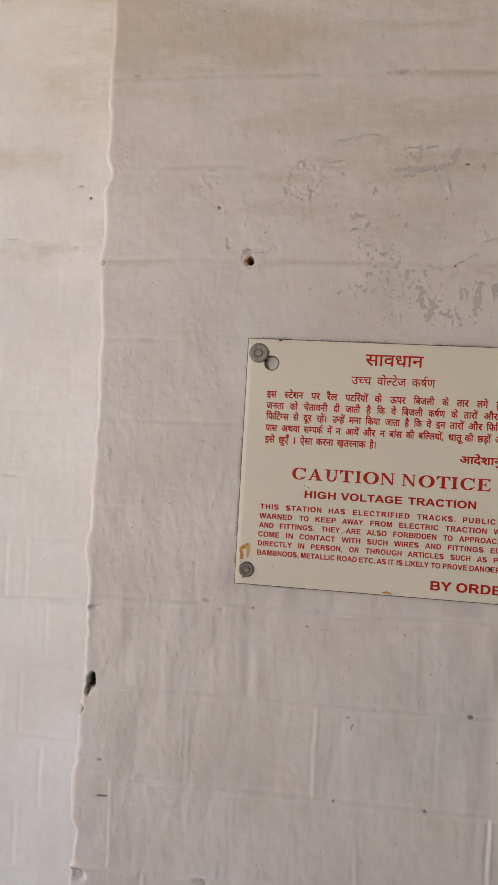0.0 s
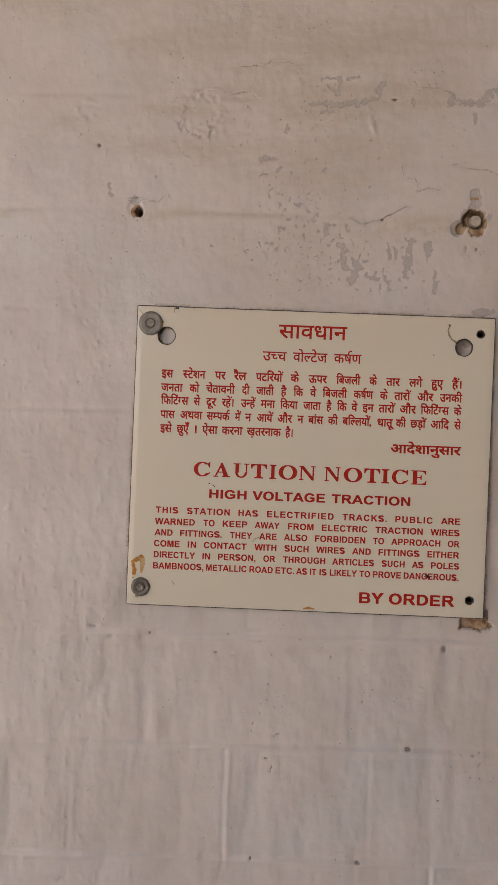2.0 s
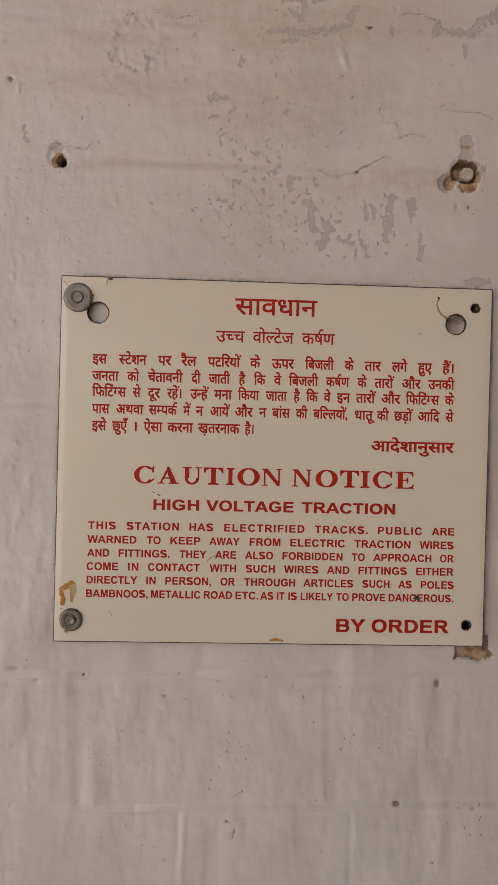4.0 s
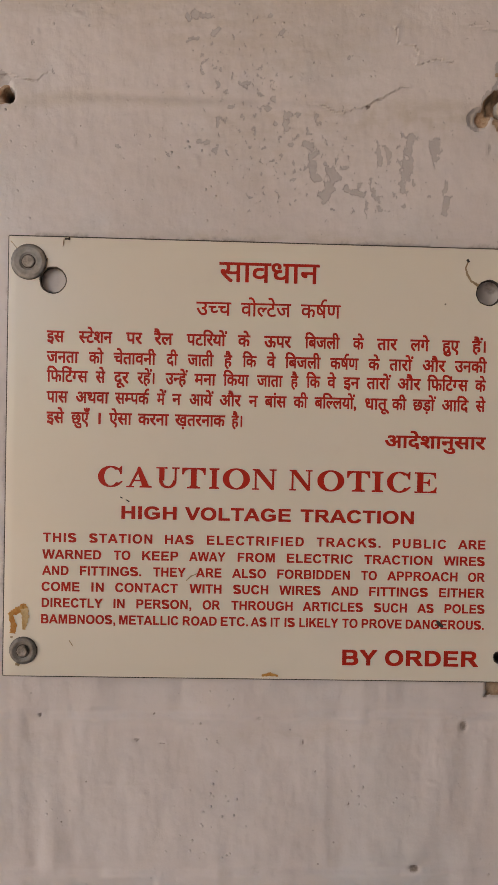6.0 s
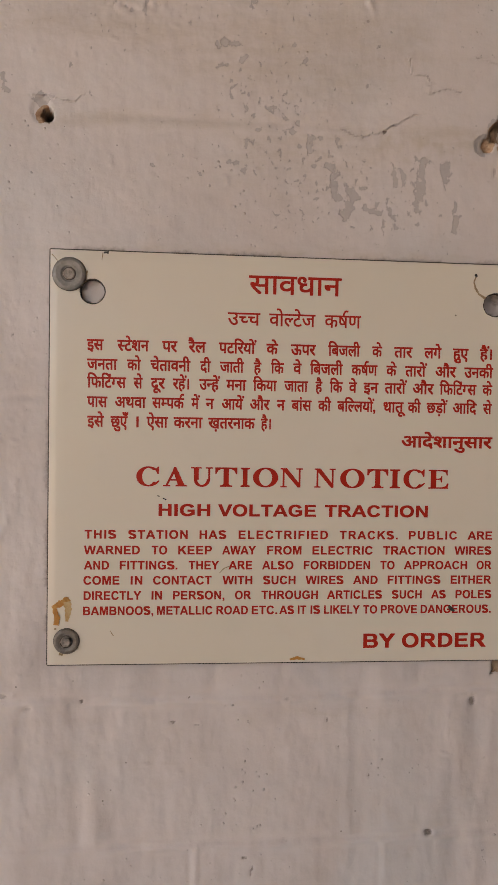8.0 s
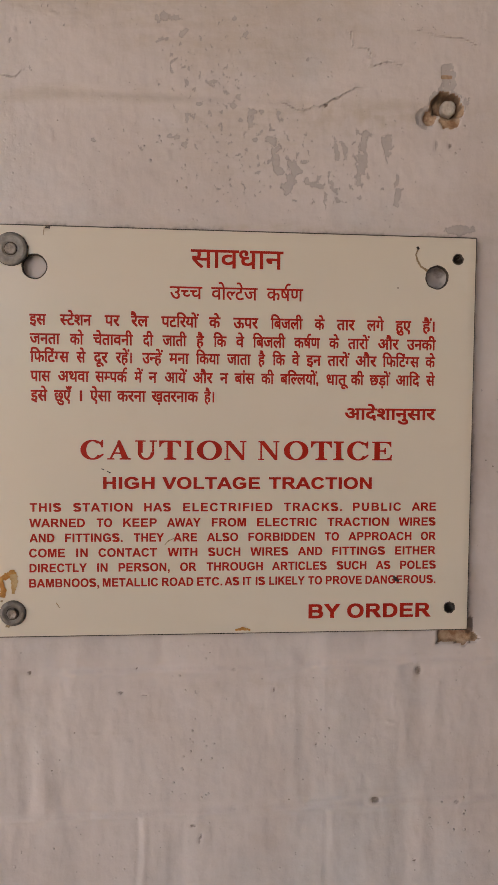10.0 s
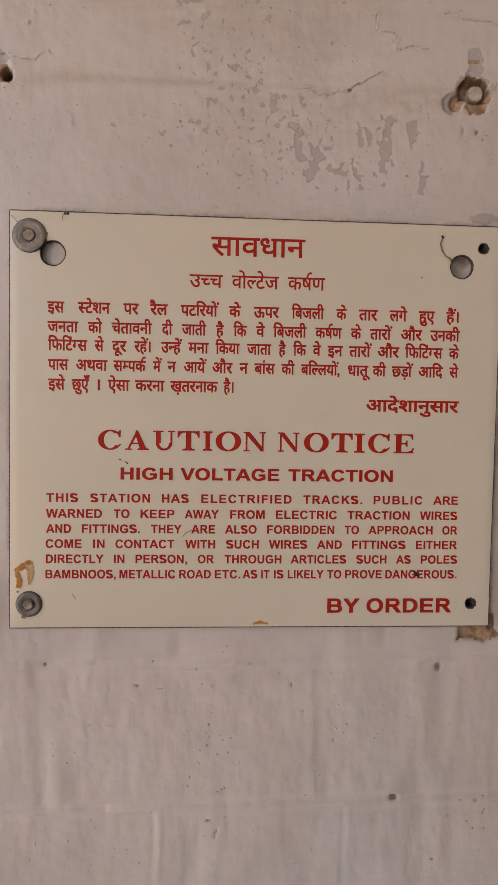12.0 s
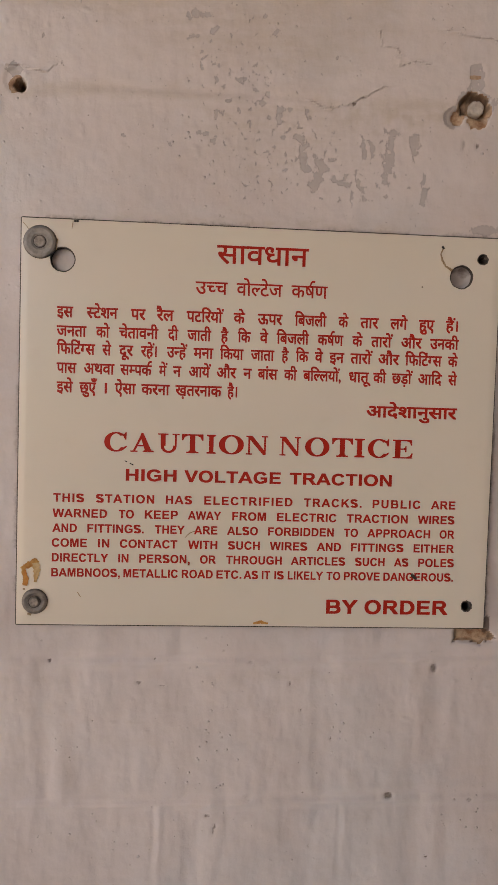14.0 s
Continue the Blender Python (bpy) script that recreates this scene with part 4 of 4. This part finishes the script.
def roman(ch):
    """Pieces of a bold roman capital in a box of its own width (0 to 1) and height 1."""
    if ch == "I":
        return [bar([(0.26, 0), (0.74, 0), (0.74, 1), (0.26, 1)]), bar([(0, 0), (1, 0), (1, 0.05), (0.8, 0.085), (0.2, 0.085), (0, 0.05)]), bar([(0, 0.95), (0.2, 0.915), (0.8, 0.915), (1, 0.95), (1, 1), (0, 1)])]
    if ch == "T":
        return [bar([(0.385, 0.03), (0.615, 0.03), (0.615, 0.97), (0.385, 0.97)]), serif(0.22, 0.78, 0, 1), bar([(0.0, 0.935), (1, 0.935), (1, 1), (0, 1)]),
                bar([(0.0, 0.68), (0.04, 0.68), (0.12, 0.86), (0.27, 0.94), (0.0, 0.945)]), bar([(1.0, 0.68), (1.0, 0.945), (0.73, 0.94), (0.88, 0.86), (0.96, 0.68)])]
    if ch == "N":
        return [bar([(0.10, 0), (0.165, 0), (0.165, 0.93), (0.10, 0.97)]), bar([(0.835, 0), (0.90, 0.05), (0.90, 1), (0.835, 1)]), bar([(0.02, 1), (0.10, 0.92), (0.80, 0), (0.90, 0), (0.90, 0.12), (0.27, 1)]),
                bar([(0, 0), (0.27, 0), (0.27, 0.05), (0, 0.05)]), bar([(0.72, 0.95), (1, 0.95), (1, 1), (0.72, 1)]), bar([(0, 0.95), (0.2, 0.95), (0.2, 1), (0, 1)])]
    if ch == "A":
        return [bar([(0.10, 0.03), (0.17, 0.03), (0.53, 0.88), (0.49, 1.0)]), bar([(0.64, 0.03), (0.90, 0.03), (0.53, 1.0), (0.46, 1.0), (0.42, 0.86)]), bar([(0.26, 0.30), (0.70, 0.30), (0.68, 0.36), (0.28, 0.36)]),
                bar([(0, 0), (0.29, 0), (0.29, 0.05), (0, 0.05)]), bar([(0.53, 0), (1, 0), (1, 0.05), (0.92, 0.07), (0.62, 0.07), (0.53, 0.05)])]
    if ch == "U":
        return [bar([(0.13, 0.36), (0.34, 0.36), (0.34, 0.98), (0.13, 0.98)]), bar([(0.80, 0.36), (0.87, 0.36), (0.87, 0.98), (0.80, 0.98)]), crescent(0.50, 0.37, 0.37, 0.385, 0.232, 0.30, 180, 360),
                bar([(0.0, 0.95), (0.47, 0.95), (0.47, 1), (0, 1)]), bar([(0.68, 0.95), (1, 0.95), (1, 1), (0.68, 1)]), bar([(0.79, 0.30), (0.868, 0.36), (0.868, 0.40), (0.80, 0.40)])]
    if ch == "O":
        return [crescent(0.5, 0.5, 0.5, 0.515, 0.275, 0.455, 0, 360, 56)]
    if ch == "C":
        return [crescent(0.52, 0.5, 0.52, 0.515, 0.285, 0.455, 48, 322, 50), bar([(0.925, 0.64), (0.965, 0.64), (0.975, 1.01), (0.94, 1.01), (0.90, 0.93), (0.80, 0.90), (0.70, 0.94), (0.86, 0.80)]),
                bar([(0.80, 0.085), (0.93, 0.18), (1.0, 0.27), (0.97, 0.29), (0.86, 0.20), (0.74, 0.13)])]
    if ch == "E":
        return [bar([(0.12, 0.03), (0.38, 0.03), (0.38, 0.97), (0.12, 0.97)]), bar([(0, 0), (1.0, 0), (0.96, 0.06), (0, 0.05)]), bar([(0, 0.95), (0.94, 0.94), (0.95, 1), (0, 1)]), bar([(0.36, 0.475), (0.66, 0.475), (0.66, 0.53), (0.36, 0.53)]),
                bar([(0.95, 0.02), (1.0, 0.27), (0.96, 0.27), (0.88, 0.12), (0.68, 0.05)]), bar([(0.93, 0.72), (0.955, 0.72), (0.95, 0.985), (0.68, 0.95), (0.86, 0.88)]),
                bar([(0.64, 0.34), (0.68, 0.34), (0.68, 0.67), (0.64, 0.67), (0.62, 0.57), (0.53, 0.525), (0.53, 0.48), (0.62, 0.44)])]
    return []


# ---- the notice board ----
def circle_spline(c, x, y, r, wob=0.0, n=28, seed=0):
    rnd = random.Random(seed)
    s = c.splines.new("POLY")
    s.points.add(n - 1)
    s.use_cyclic_u = True
    for k in range(n):
        a = 2 * math.pi * k / n
        q = r * (1 + wob * rnd.uniform(-1, 1))
        s.points[k].co = (x + q * math.cos(a), y + q * math.sin(a), 0, 1)


def plate_mesh(width, height, thick, holes):
    """A sheet with softly rounded corners and holes through it, its face in the plane y = 0."""
    c = bpy.data.curves.new("plate", "CURVE")
    c.dimensions, c.fill_mode, c.extrude, c.bevel_depth, c.bevel_resolution = "2D", "BOTH", thick / 2 - 0.0008, 0.0008, 1
    s = c.splines.new("POLY")
    pts, r = [], 0.0004
    for cx, cy, a0 in ((1, 1, 0), (-1, 1, 90), (-1, -1, 180), (1, -1, 270)):
        for k in range(4):
            a = radians(a0 + 30 * k)
            pts.append((cx * (width / 2 - r) + r * math.cos(a), cy * (height / 2 - r) + r * math.sin(a)))
    s.points.add(len(pts) - 1)
    s.use_cyclic_u = True
    for k, (x, y) in enumerate(pts):
        s.points[k].co = (x - (0.0010 if x > 0 and y < 0 else 0), y - (0.0008 if y < 0 else 0), 0, 1)
    for k, (x, y, q, wob) in enumerate(holes):
        circle_spline(c, x, y, q, wob, seed=k)
    ob = new("plate", c)
    me = bpy.data.meshes.new_from_object(ob.evaluated_get(bpy.context.evaluated_depsgraph_get()))
    bpy.data.objects.remove(ob)
    # curve plane to wall plane, face towards the viewer
    me.transform(Matrix.Translation((0, thick / 2, 0)) @ Matrix.Rotation(math.pi / 2, 4, "X"))
    return me


FACE = -0.0050
board = new("notice_board")
board.matrix_world = Matrix.Translation((0, FACE, CZ)) @ Matrix.Rotation(TILT, 4, "Y")
tagged(board, "cream enamel station notice with red bilingual lettering, bolted to wall", "notice board")
plate_me = plate_mesh(0.300, 0.250, 0.003, ((-0.1250, 0.1007, 0.0077, 0.02), (0.1249, 0.1000, 0.0076, 0.02), (0.1384, 0.1116, 0.0036, 0.06), (0.1372, -0.1115, 0.0038, 0.09)))
plate_me.materials.append(enamel)
plate_me.materials.append(dark_rim)
plate_me.polygons.foreach_set("material_index", [0 if p.normal.y < -0.97 else 1 for p in plate_me.polygons])
plate = new("plate", plate_me)
plate.parent = board
tagged(plate, "cream enamelled sheet with grimy cut edges")

hindi_line(board, 113.5, 11.0, "सावधान -30.6 26.3", 0.012)
hindi_line(board, 90.6, 7.5, "उच्च -43.4 -23.8 वोल्टेज -17.9 10.5 कर्षण 16.5 39.3", 0.012)
hindi_line(board, 72.0, 6.25, "इस -127.9 -118.4 स्टेशन -109.8 -91.2 पर -82.9 -74.2 रैल -66.9 -56.7 पटरियों -48.5 -26.5 के -19.2 -12.5 ऊपर -4.1 11.0 बिजली 19.2 39.2 के 47.3 53.3 तार 61.5 72.9 लगे 81.0 91.6 हुए 99.5 109.1 हैं। 116.9 125.4")
hindi_line(board, 60.3, 6.2, "जनता -127.8 -110.1 को -103.9 -96.0 चेतावनी -89.9 -66.1 दी -59.7 -53.7 जाती -47.7 -33.3 है -26.9 -22.6 कि -16.3 -8.6 वे -2.4 2.4 बिजली 8.1 28.3 कर्षण 34.3 50.5 के 56.7 62.9 तारों 68.9 81.9 और 88.2 101.4 उनकी 107.1 125.4")
hindi_line(board, 49.4, 6.2, "फिटिंग्स -127.6 -104.7 से -99.9 -94.8 दूर -89.5 -81.3 रहें। -76.2 -65.9 उन्हें -60.1 -48.5 मना -43.6 -31.7 किया -27.1 -12.8 जाता -7.8 6.6 है 11.6 15.6 कि 20.6 28.4 वे 32.9 37.6 इन 42.3 51.4 तारों 55.9 69.1 और 73.8 87.2 फिटिंग्स 91.4 114.8 के 119.2 125.2")
hindi_line(board, 37.6, 6.15, "पास -127.5 -115.8 अथवा -111.1 -92.6 सम्पर्क -88.6 -69.6 में -64.8 -60.5 न -56.1 -51.3 आयें -46.4 -33.5 और -29.1 -17.0 न -12.2 -7.4 बांस -3.1 9.1 की 13.5 21.3 बल्लियों, 25.7 50.1 धातू 55.0 67.9 की 71.1 79.2 छड़ों 83.3 95.7 आदि 100.1 115.3 से 119.9 125.2")
hindi_line(board, 25.9, 6.25, "इसे -127.3 -117.8 छुएँ -113.4 -103.6 । -98.0 -97.6 ऐसा -91.8 -79.2 करना -75.4 -58.2 ख़तरनाक -54.3 -25.9 है। -21.9 -15.3")
hindi_line(board, 16.5, 6.8, "आदेशानुसार 67.3 125.9")
title = ([], [])
for ch, a, b in words("C -97.7 -83.6 A -81.5 -66.9 U -64.5 -51.1 T -49.7 -36.2 I -34.1 -28.3 O -26.4 -10.7 N -9.3 4.6 N 12.0 25.4 O 28.3 44.1 T 45.7 59.3 I 60.3 67.1 C 69.2 83.3 E 85.4 98.5"):
    lay(thickened(roman(ch), 0.011), -0.011, 1.011, a, b, -16.2, 11.7, title)
mesh_object("lettering", *title, red, board, "red roman capitals with serifs")
latin_line(board, -27.2, 7.25, "HIGH -84.0 -52.4 VOLTAGE -47.6 13.4 TRACTION 18.9 85.6")
latin_line(board, -43.3, 5.2, "THIS -128.4 -109.4 STATION -102.1 -66.0 HAS -58.8 -42.3 ELECTRIFIED -34.7 21.3 TRACKS. 28.7 66.4 PUBLIC 73.6 104.9 ARE 111.8 127.9", track=1.08)
latin_line(board, -52.9, 5.2, "WARNED -128.7 -95.0 TO -87.9 -78.4 KEEP -71.7 -51.0 AWAY -44.7 -23.8 FROM -16.8 4.7 ELECTRIC 11.6 50.3 TRACTION 57.0 97.0 WIRES 103.5 127.7", track=1.08)
latin_line(board, -62.2, 5.2, "AND -128.6 -113.5 FITTINGS. -107.1 -72.0 THEY -65.2 -46.5 ARE -40.6 -25.9 ALSO -19.8 -0.2 FORBIDDEN 6.3 48.8 TO 55.4 64.7 APPROACH 70.8 112.0 OR 118.2 128.0", track=1.08)
latin_line(board, -71.5, 5.2, "COME -128.8 -107.1 IN -100.4 -93.3 CONTACT -86.8 -50.9 WITH -44.2 -25.7 SUCH -19.0 1.3 WIRES 7.6 31.8 AND 38.0 53.9 FITTINGS 60.4 94.9 EITHER 101.5 128.1", track=1.08)
latin_line(board, -80.8, 5.2, "DIRECTLY -128.6 -93.8 IN -87.6 -81.2 PERSON, -74.5 -42.9 OR -36.4 -26.3 THROUGH -19.9 15.6 ARTICLES 21.4 56.9 SUCH 63.4 82.9 AS 89.0 98.5 POLES 104.9 128.4", track=1.08)
latin_line(board, -90.2, 5.2, "BAMBNOOS, -128.8 -86.4 METALLIC -84.2 -50.1 ROAD -47.7 -28.1 ETC. -25.8 -9.9 AS -8.5 0.7 IT 3.1 8.4 IS 11.1 17.1 LIKELY 19.7 42.6 TO 44.9 54.0 PROVE 56.4 80.1 DANGEROUS. 82.4 128.3")
latin_line(board, -108.3, 8.9, "BY 45.4 66.2 ORDER 70.7 125.6")


# ---- fixings and marks on the notice ----
def lathe(profile, n=40, wob=0.0, seed=1):
    """A turned shape about the y axis: profile of (radius, y)."""
    rnd = random.Random(seed)
    bm, rings = bmesh.new(), []
    bend = [1 + wob * rnd.uniform(-1, 1) for _ in range(n)]
    for r, y in profile:
        rings.append([bm.verts.new((r * bend[k] * math.cos(2 * math.pi * k / n), y, r * bend[k] * math.sin(2 * math.pi * k / n))) for k in range(n)])
    for a, b in zip(rings, rings[1:]):
        for k in range(n):
            bm.faces.new((a[k], a[(k + 1) % n], b[(k + 1) % n], b[k]))
    bm.faces.new(rings[-1][::-1])
    bmesh.ops.recalc_face_normals(bm, faces=bm.faces[:])
    return bm


def on_board(u, v, y=0.0):
    return board.matrix_world @ Vector((u * 0.001, y, v * 0.001))


def ring_band(r0, r1, y0, y1):
    """A flat dark band that stands in for the shade in the seat round a bolt head."""
    bm = bmesh.new()
    rows = [[bm.verts.new((r * math.cos(2 * math.pi * k / 40), y, r * math.sin(2 * math.pi * k / 40))) for k in range(40)] for r, y in ((r0, y0), (r0, y1), (r1, y1), (r1, y0))]
    for a, b in zip(rows, rows[1:] + rows[:1]):
        for k in range(40):
            bm.faces.new((a[k], a[(k + 1) % 40], b[(k + 1) % 40], b[k]))
    bmesh.ops.recalc_face_normals(bm, faces=bm.faces[:])
    return bm


def bolt(u, v, r_washer, r_head, mat, head_mat, hexed, label):
    thing = new("bolt")
    thing.matrix_world = Matrix.Translation(on_board(u, v, -0.0001)) @ Matrix.Rotation(TILT, 4, "Y")
    ring = lathe([(r_washer, 0.0), (r_washer, -0.0009), (r_washer - 0.0005, -0.0014), (r_washer * 0.80, -0.0018), (r_head * 1.5, -0.0016), (r_head * 1.25, -0.0012), (0.0004, -0.0010)], 48, 0.006, 4)
    part("washer", ring, mat, thing, smooth=False)
    # dark rings paint the shade of the gaps round head and washer
    part("shade_ring", ring_band(r_head * 1.01, r_head * 1.16, -0.0010, -0.00135), dark_rim, thing, "dark ring painted for the shade round the bolt head")
    part("shade_ring", ring_band(r_washer * 1.0, r_washer * 1.035, -0.0001, -0.0003), dark_rim, thing, "dark ring painted for the shade round the washer")
    if hexed:
        head = lathe([(r_head, -0.0009), (r_head, -0.0022), (r_head * 0.86, -0.0027), (r_head * 0.55, -0.0025), (0.0003, -0.0022)], 6, 0.07, 3)
    else:
        head = lathe([(r_head, -0.0009), (r_head, -0.0016), (r_head * 0.9, -0.0019), (r_head * 0.5, -0.0018), (0.0003, -0.0019)], 28, 0.03, 2)
    part("bolt_head", head, head_mat, thing)
    return tagged(thing, label, "bolt", group="bolts of the notice")


bolt(-138.7, 110.6, 0.0098, 0.0034, zinc, zinc_worn, False, "flat zinc washer with flush bolt in the notice corner")
bolt(-138.6, -111.2, 0.0077, 0.0033, steel_dark, zinc_worn, True, "dark steel washer with worn hexagonal bolt head")

plug = part("wall_plug", lathe([(0.0049, 0.013), (0.0049, 0.0046), (0.0045, 0.0034), (0.0036, 0.0030), (0.0018, 0.0034), (0.0004, 0.0036)], 24, 0.08, 5), mortar_plug, smooth=True)
plug.matrix_world = Matrix.Translation((0.1362, 0.0, CZ + 0.2078))
tagged(plug, "pale mortar plug set in the broken bolt hole", "wall plug")


def smear(name, pts, widths, mat, label, seed=1):
    """A ragged painted stroke on the notice, through points in millimetres."""
    rnd = random.Random(seed)
    verts, faces, dense = [], [], []
    for (a, b), (wa, wb) in zip(zip(pts, pts[1:]), zip(widths, widths[1:])):
        for k in range(8):
            t = k / 8
            dense.append((a[0] + (b[0] - a[0]) * t, a[1] + (b[1] - a[1]) * t, wa + (wb - wa) * t))
    dense.append((*pts[-1], widths[-1]))
    for k, (x, y, w) in enumerate(dense):
        p, q = dense[max(0, k - 1)], dense[min(len(dense) - 1, k + 1)]
        d = Vector((q[0] - p[0], q[1] - p[1])).normalized()
        for s in (-1, 1):
            e = s * w / 2 * rnd.uniform(0.72, 1.15)
            verts.append((0.001 * (x - d.y * e), -0.00030 - 0.000008 * seed, 0.001 * (y + d.x * e)))
        if k:
            faces.append((2 * k - 2, 2 * k - 1, 2 * k + 1, 2 * k))
    ob = mesh_object(name, verts, faces, mat, board, label)
    return ob


smear("rust_smear", [(-144.9, -101.4), (-144.3, -97.0), (-146.3, -89.6)], [3.4, 3.6, 2.8], rust_mark, "orange rust smear", 2)
smear("rust_smear", [(-146.4, -90.6), (-142.5, -88.2), (-138.6, -86.2), (-136.8, -87.2)], [3.0, 4.0, 4.0, 2.4], rust_mark, "orange rust smear", 3)
smear("rust_smear", [(-138.3, -87.0), (-137.6, -92.0), (-138.4, -99.2)], [5.4, 4.2, 1.8], rust_faint, "faint orange rust smear", 4)
smear("rust_smear", [(-1.5, -124.0), (3.0, -123.0), (8.0, -124.0)], [1.0, 2.4, 1.0], rust_mark, "small rust spot on the lower edge", 5)
smear("dirt_run", [(112.4, 118.0), (110.8, 114.0), (112.0, 110.0), (114.2, 106.5), (118.6, 104.0)], [1.0, 0.8, 1.4, 1.2, 2.0], brown_mark, "thin dried brown run", 6)
smear("paint_chip", [(111.6, 118.9), (112.6, 117.2)], [1.6, 1.8], soot_mark, "small dark chip", 7)
smear("paint_chip", [(99.8, -90.6), (101.2, -92.6), (103.4, -94.2)], [1.4, 2.8, 1.2], soot_mark, "small dark chip", 8)
smear("paint_chip", [(-84.9, -22.0), (-83.4, -22.6)], [0.6, 0.7], soot_mark, "small dark chip", 9)
smear("paint_chip", [(-81.6, -23.4), (-79.4, -24.6)], [0.5, 0.8], soot_mark, "small dark chip", 10)
smear("scratch", [(-46.2, -69.6), (-43.5, -66.8), (-39.8, -65.3)], [0.4, 0.7, 0.4], brown_mark, "", 11)
smear("scratch", [(-112.5, -105.0), (-110.4, -108.2)], [0.5, 0.5], brown_mark, "", 12)
smear("scratch", [(-149.0, 122.0), (-143.5, 116.0)], [0.5, 0.4], brown_mark, "", 13)
smear("scratch", [(-129.0, 106.0), (-128.2, 113.0)], [0.4, 0.8], brown_mark, "", 14)
smear("scratch", [(-119.0, 124.0), (-119.6, 119.5)], [0.6, 0.3], brown_mark, "", 15)
smear("dirt_spot", [(-118.6, 124.0), (-115.6, 124.2)], [1.2, 1.6], soot_mark, "dark grime spot on the upper edge", 16)
smear("dirt_spot", [(-143.0, -119.0), (-140.6, -119.6)], [1.4, 1.6], brown_mark, "brown grime under the washer", 17)
smear("dirt_spot", [(-146.0, -103.6), (-144.6, -103.6)], [1.2, 1.2], brown_mark, "", 18)

# ---- the bricks of the lower courses, each one a piece of the pier ----
for k, (lo, hi) in enumerate(zip(COURSES, COURSES[1:])):
    cuts = [0] + [col_of(j) for j in JOINTS[k]] + [last]
    for a, b in zip(cuts, cuts[1:]):
        sheet("brick", pos, nor, inward, masks, a, b, row_of(lo), row_of(hi), wash, pier)
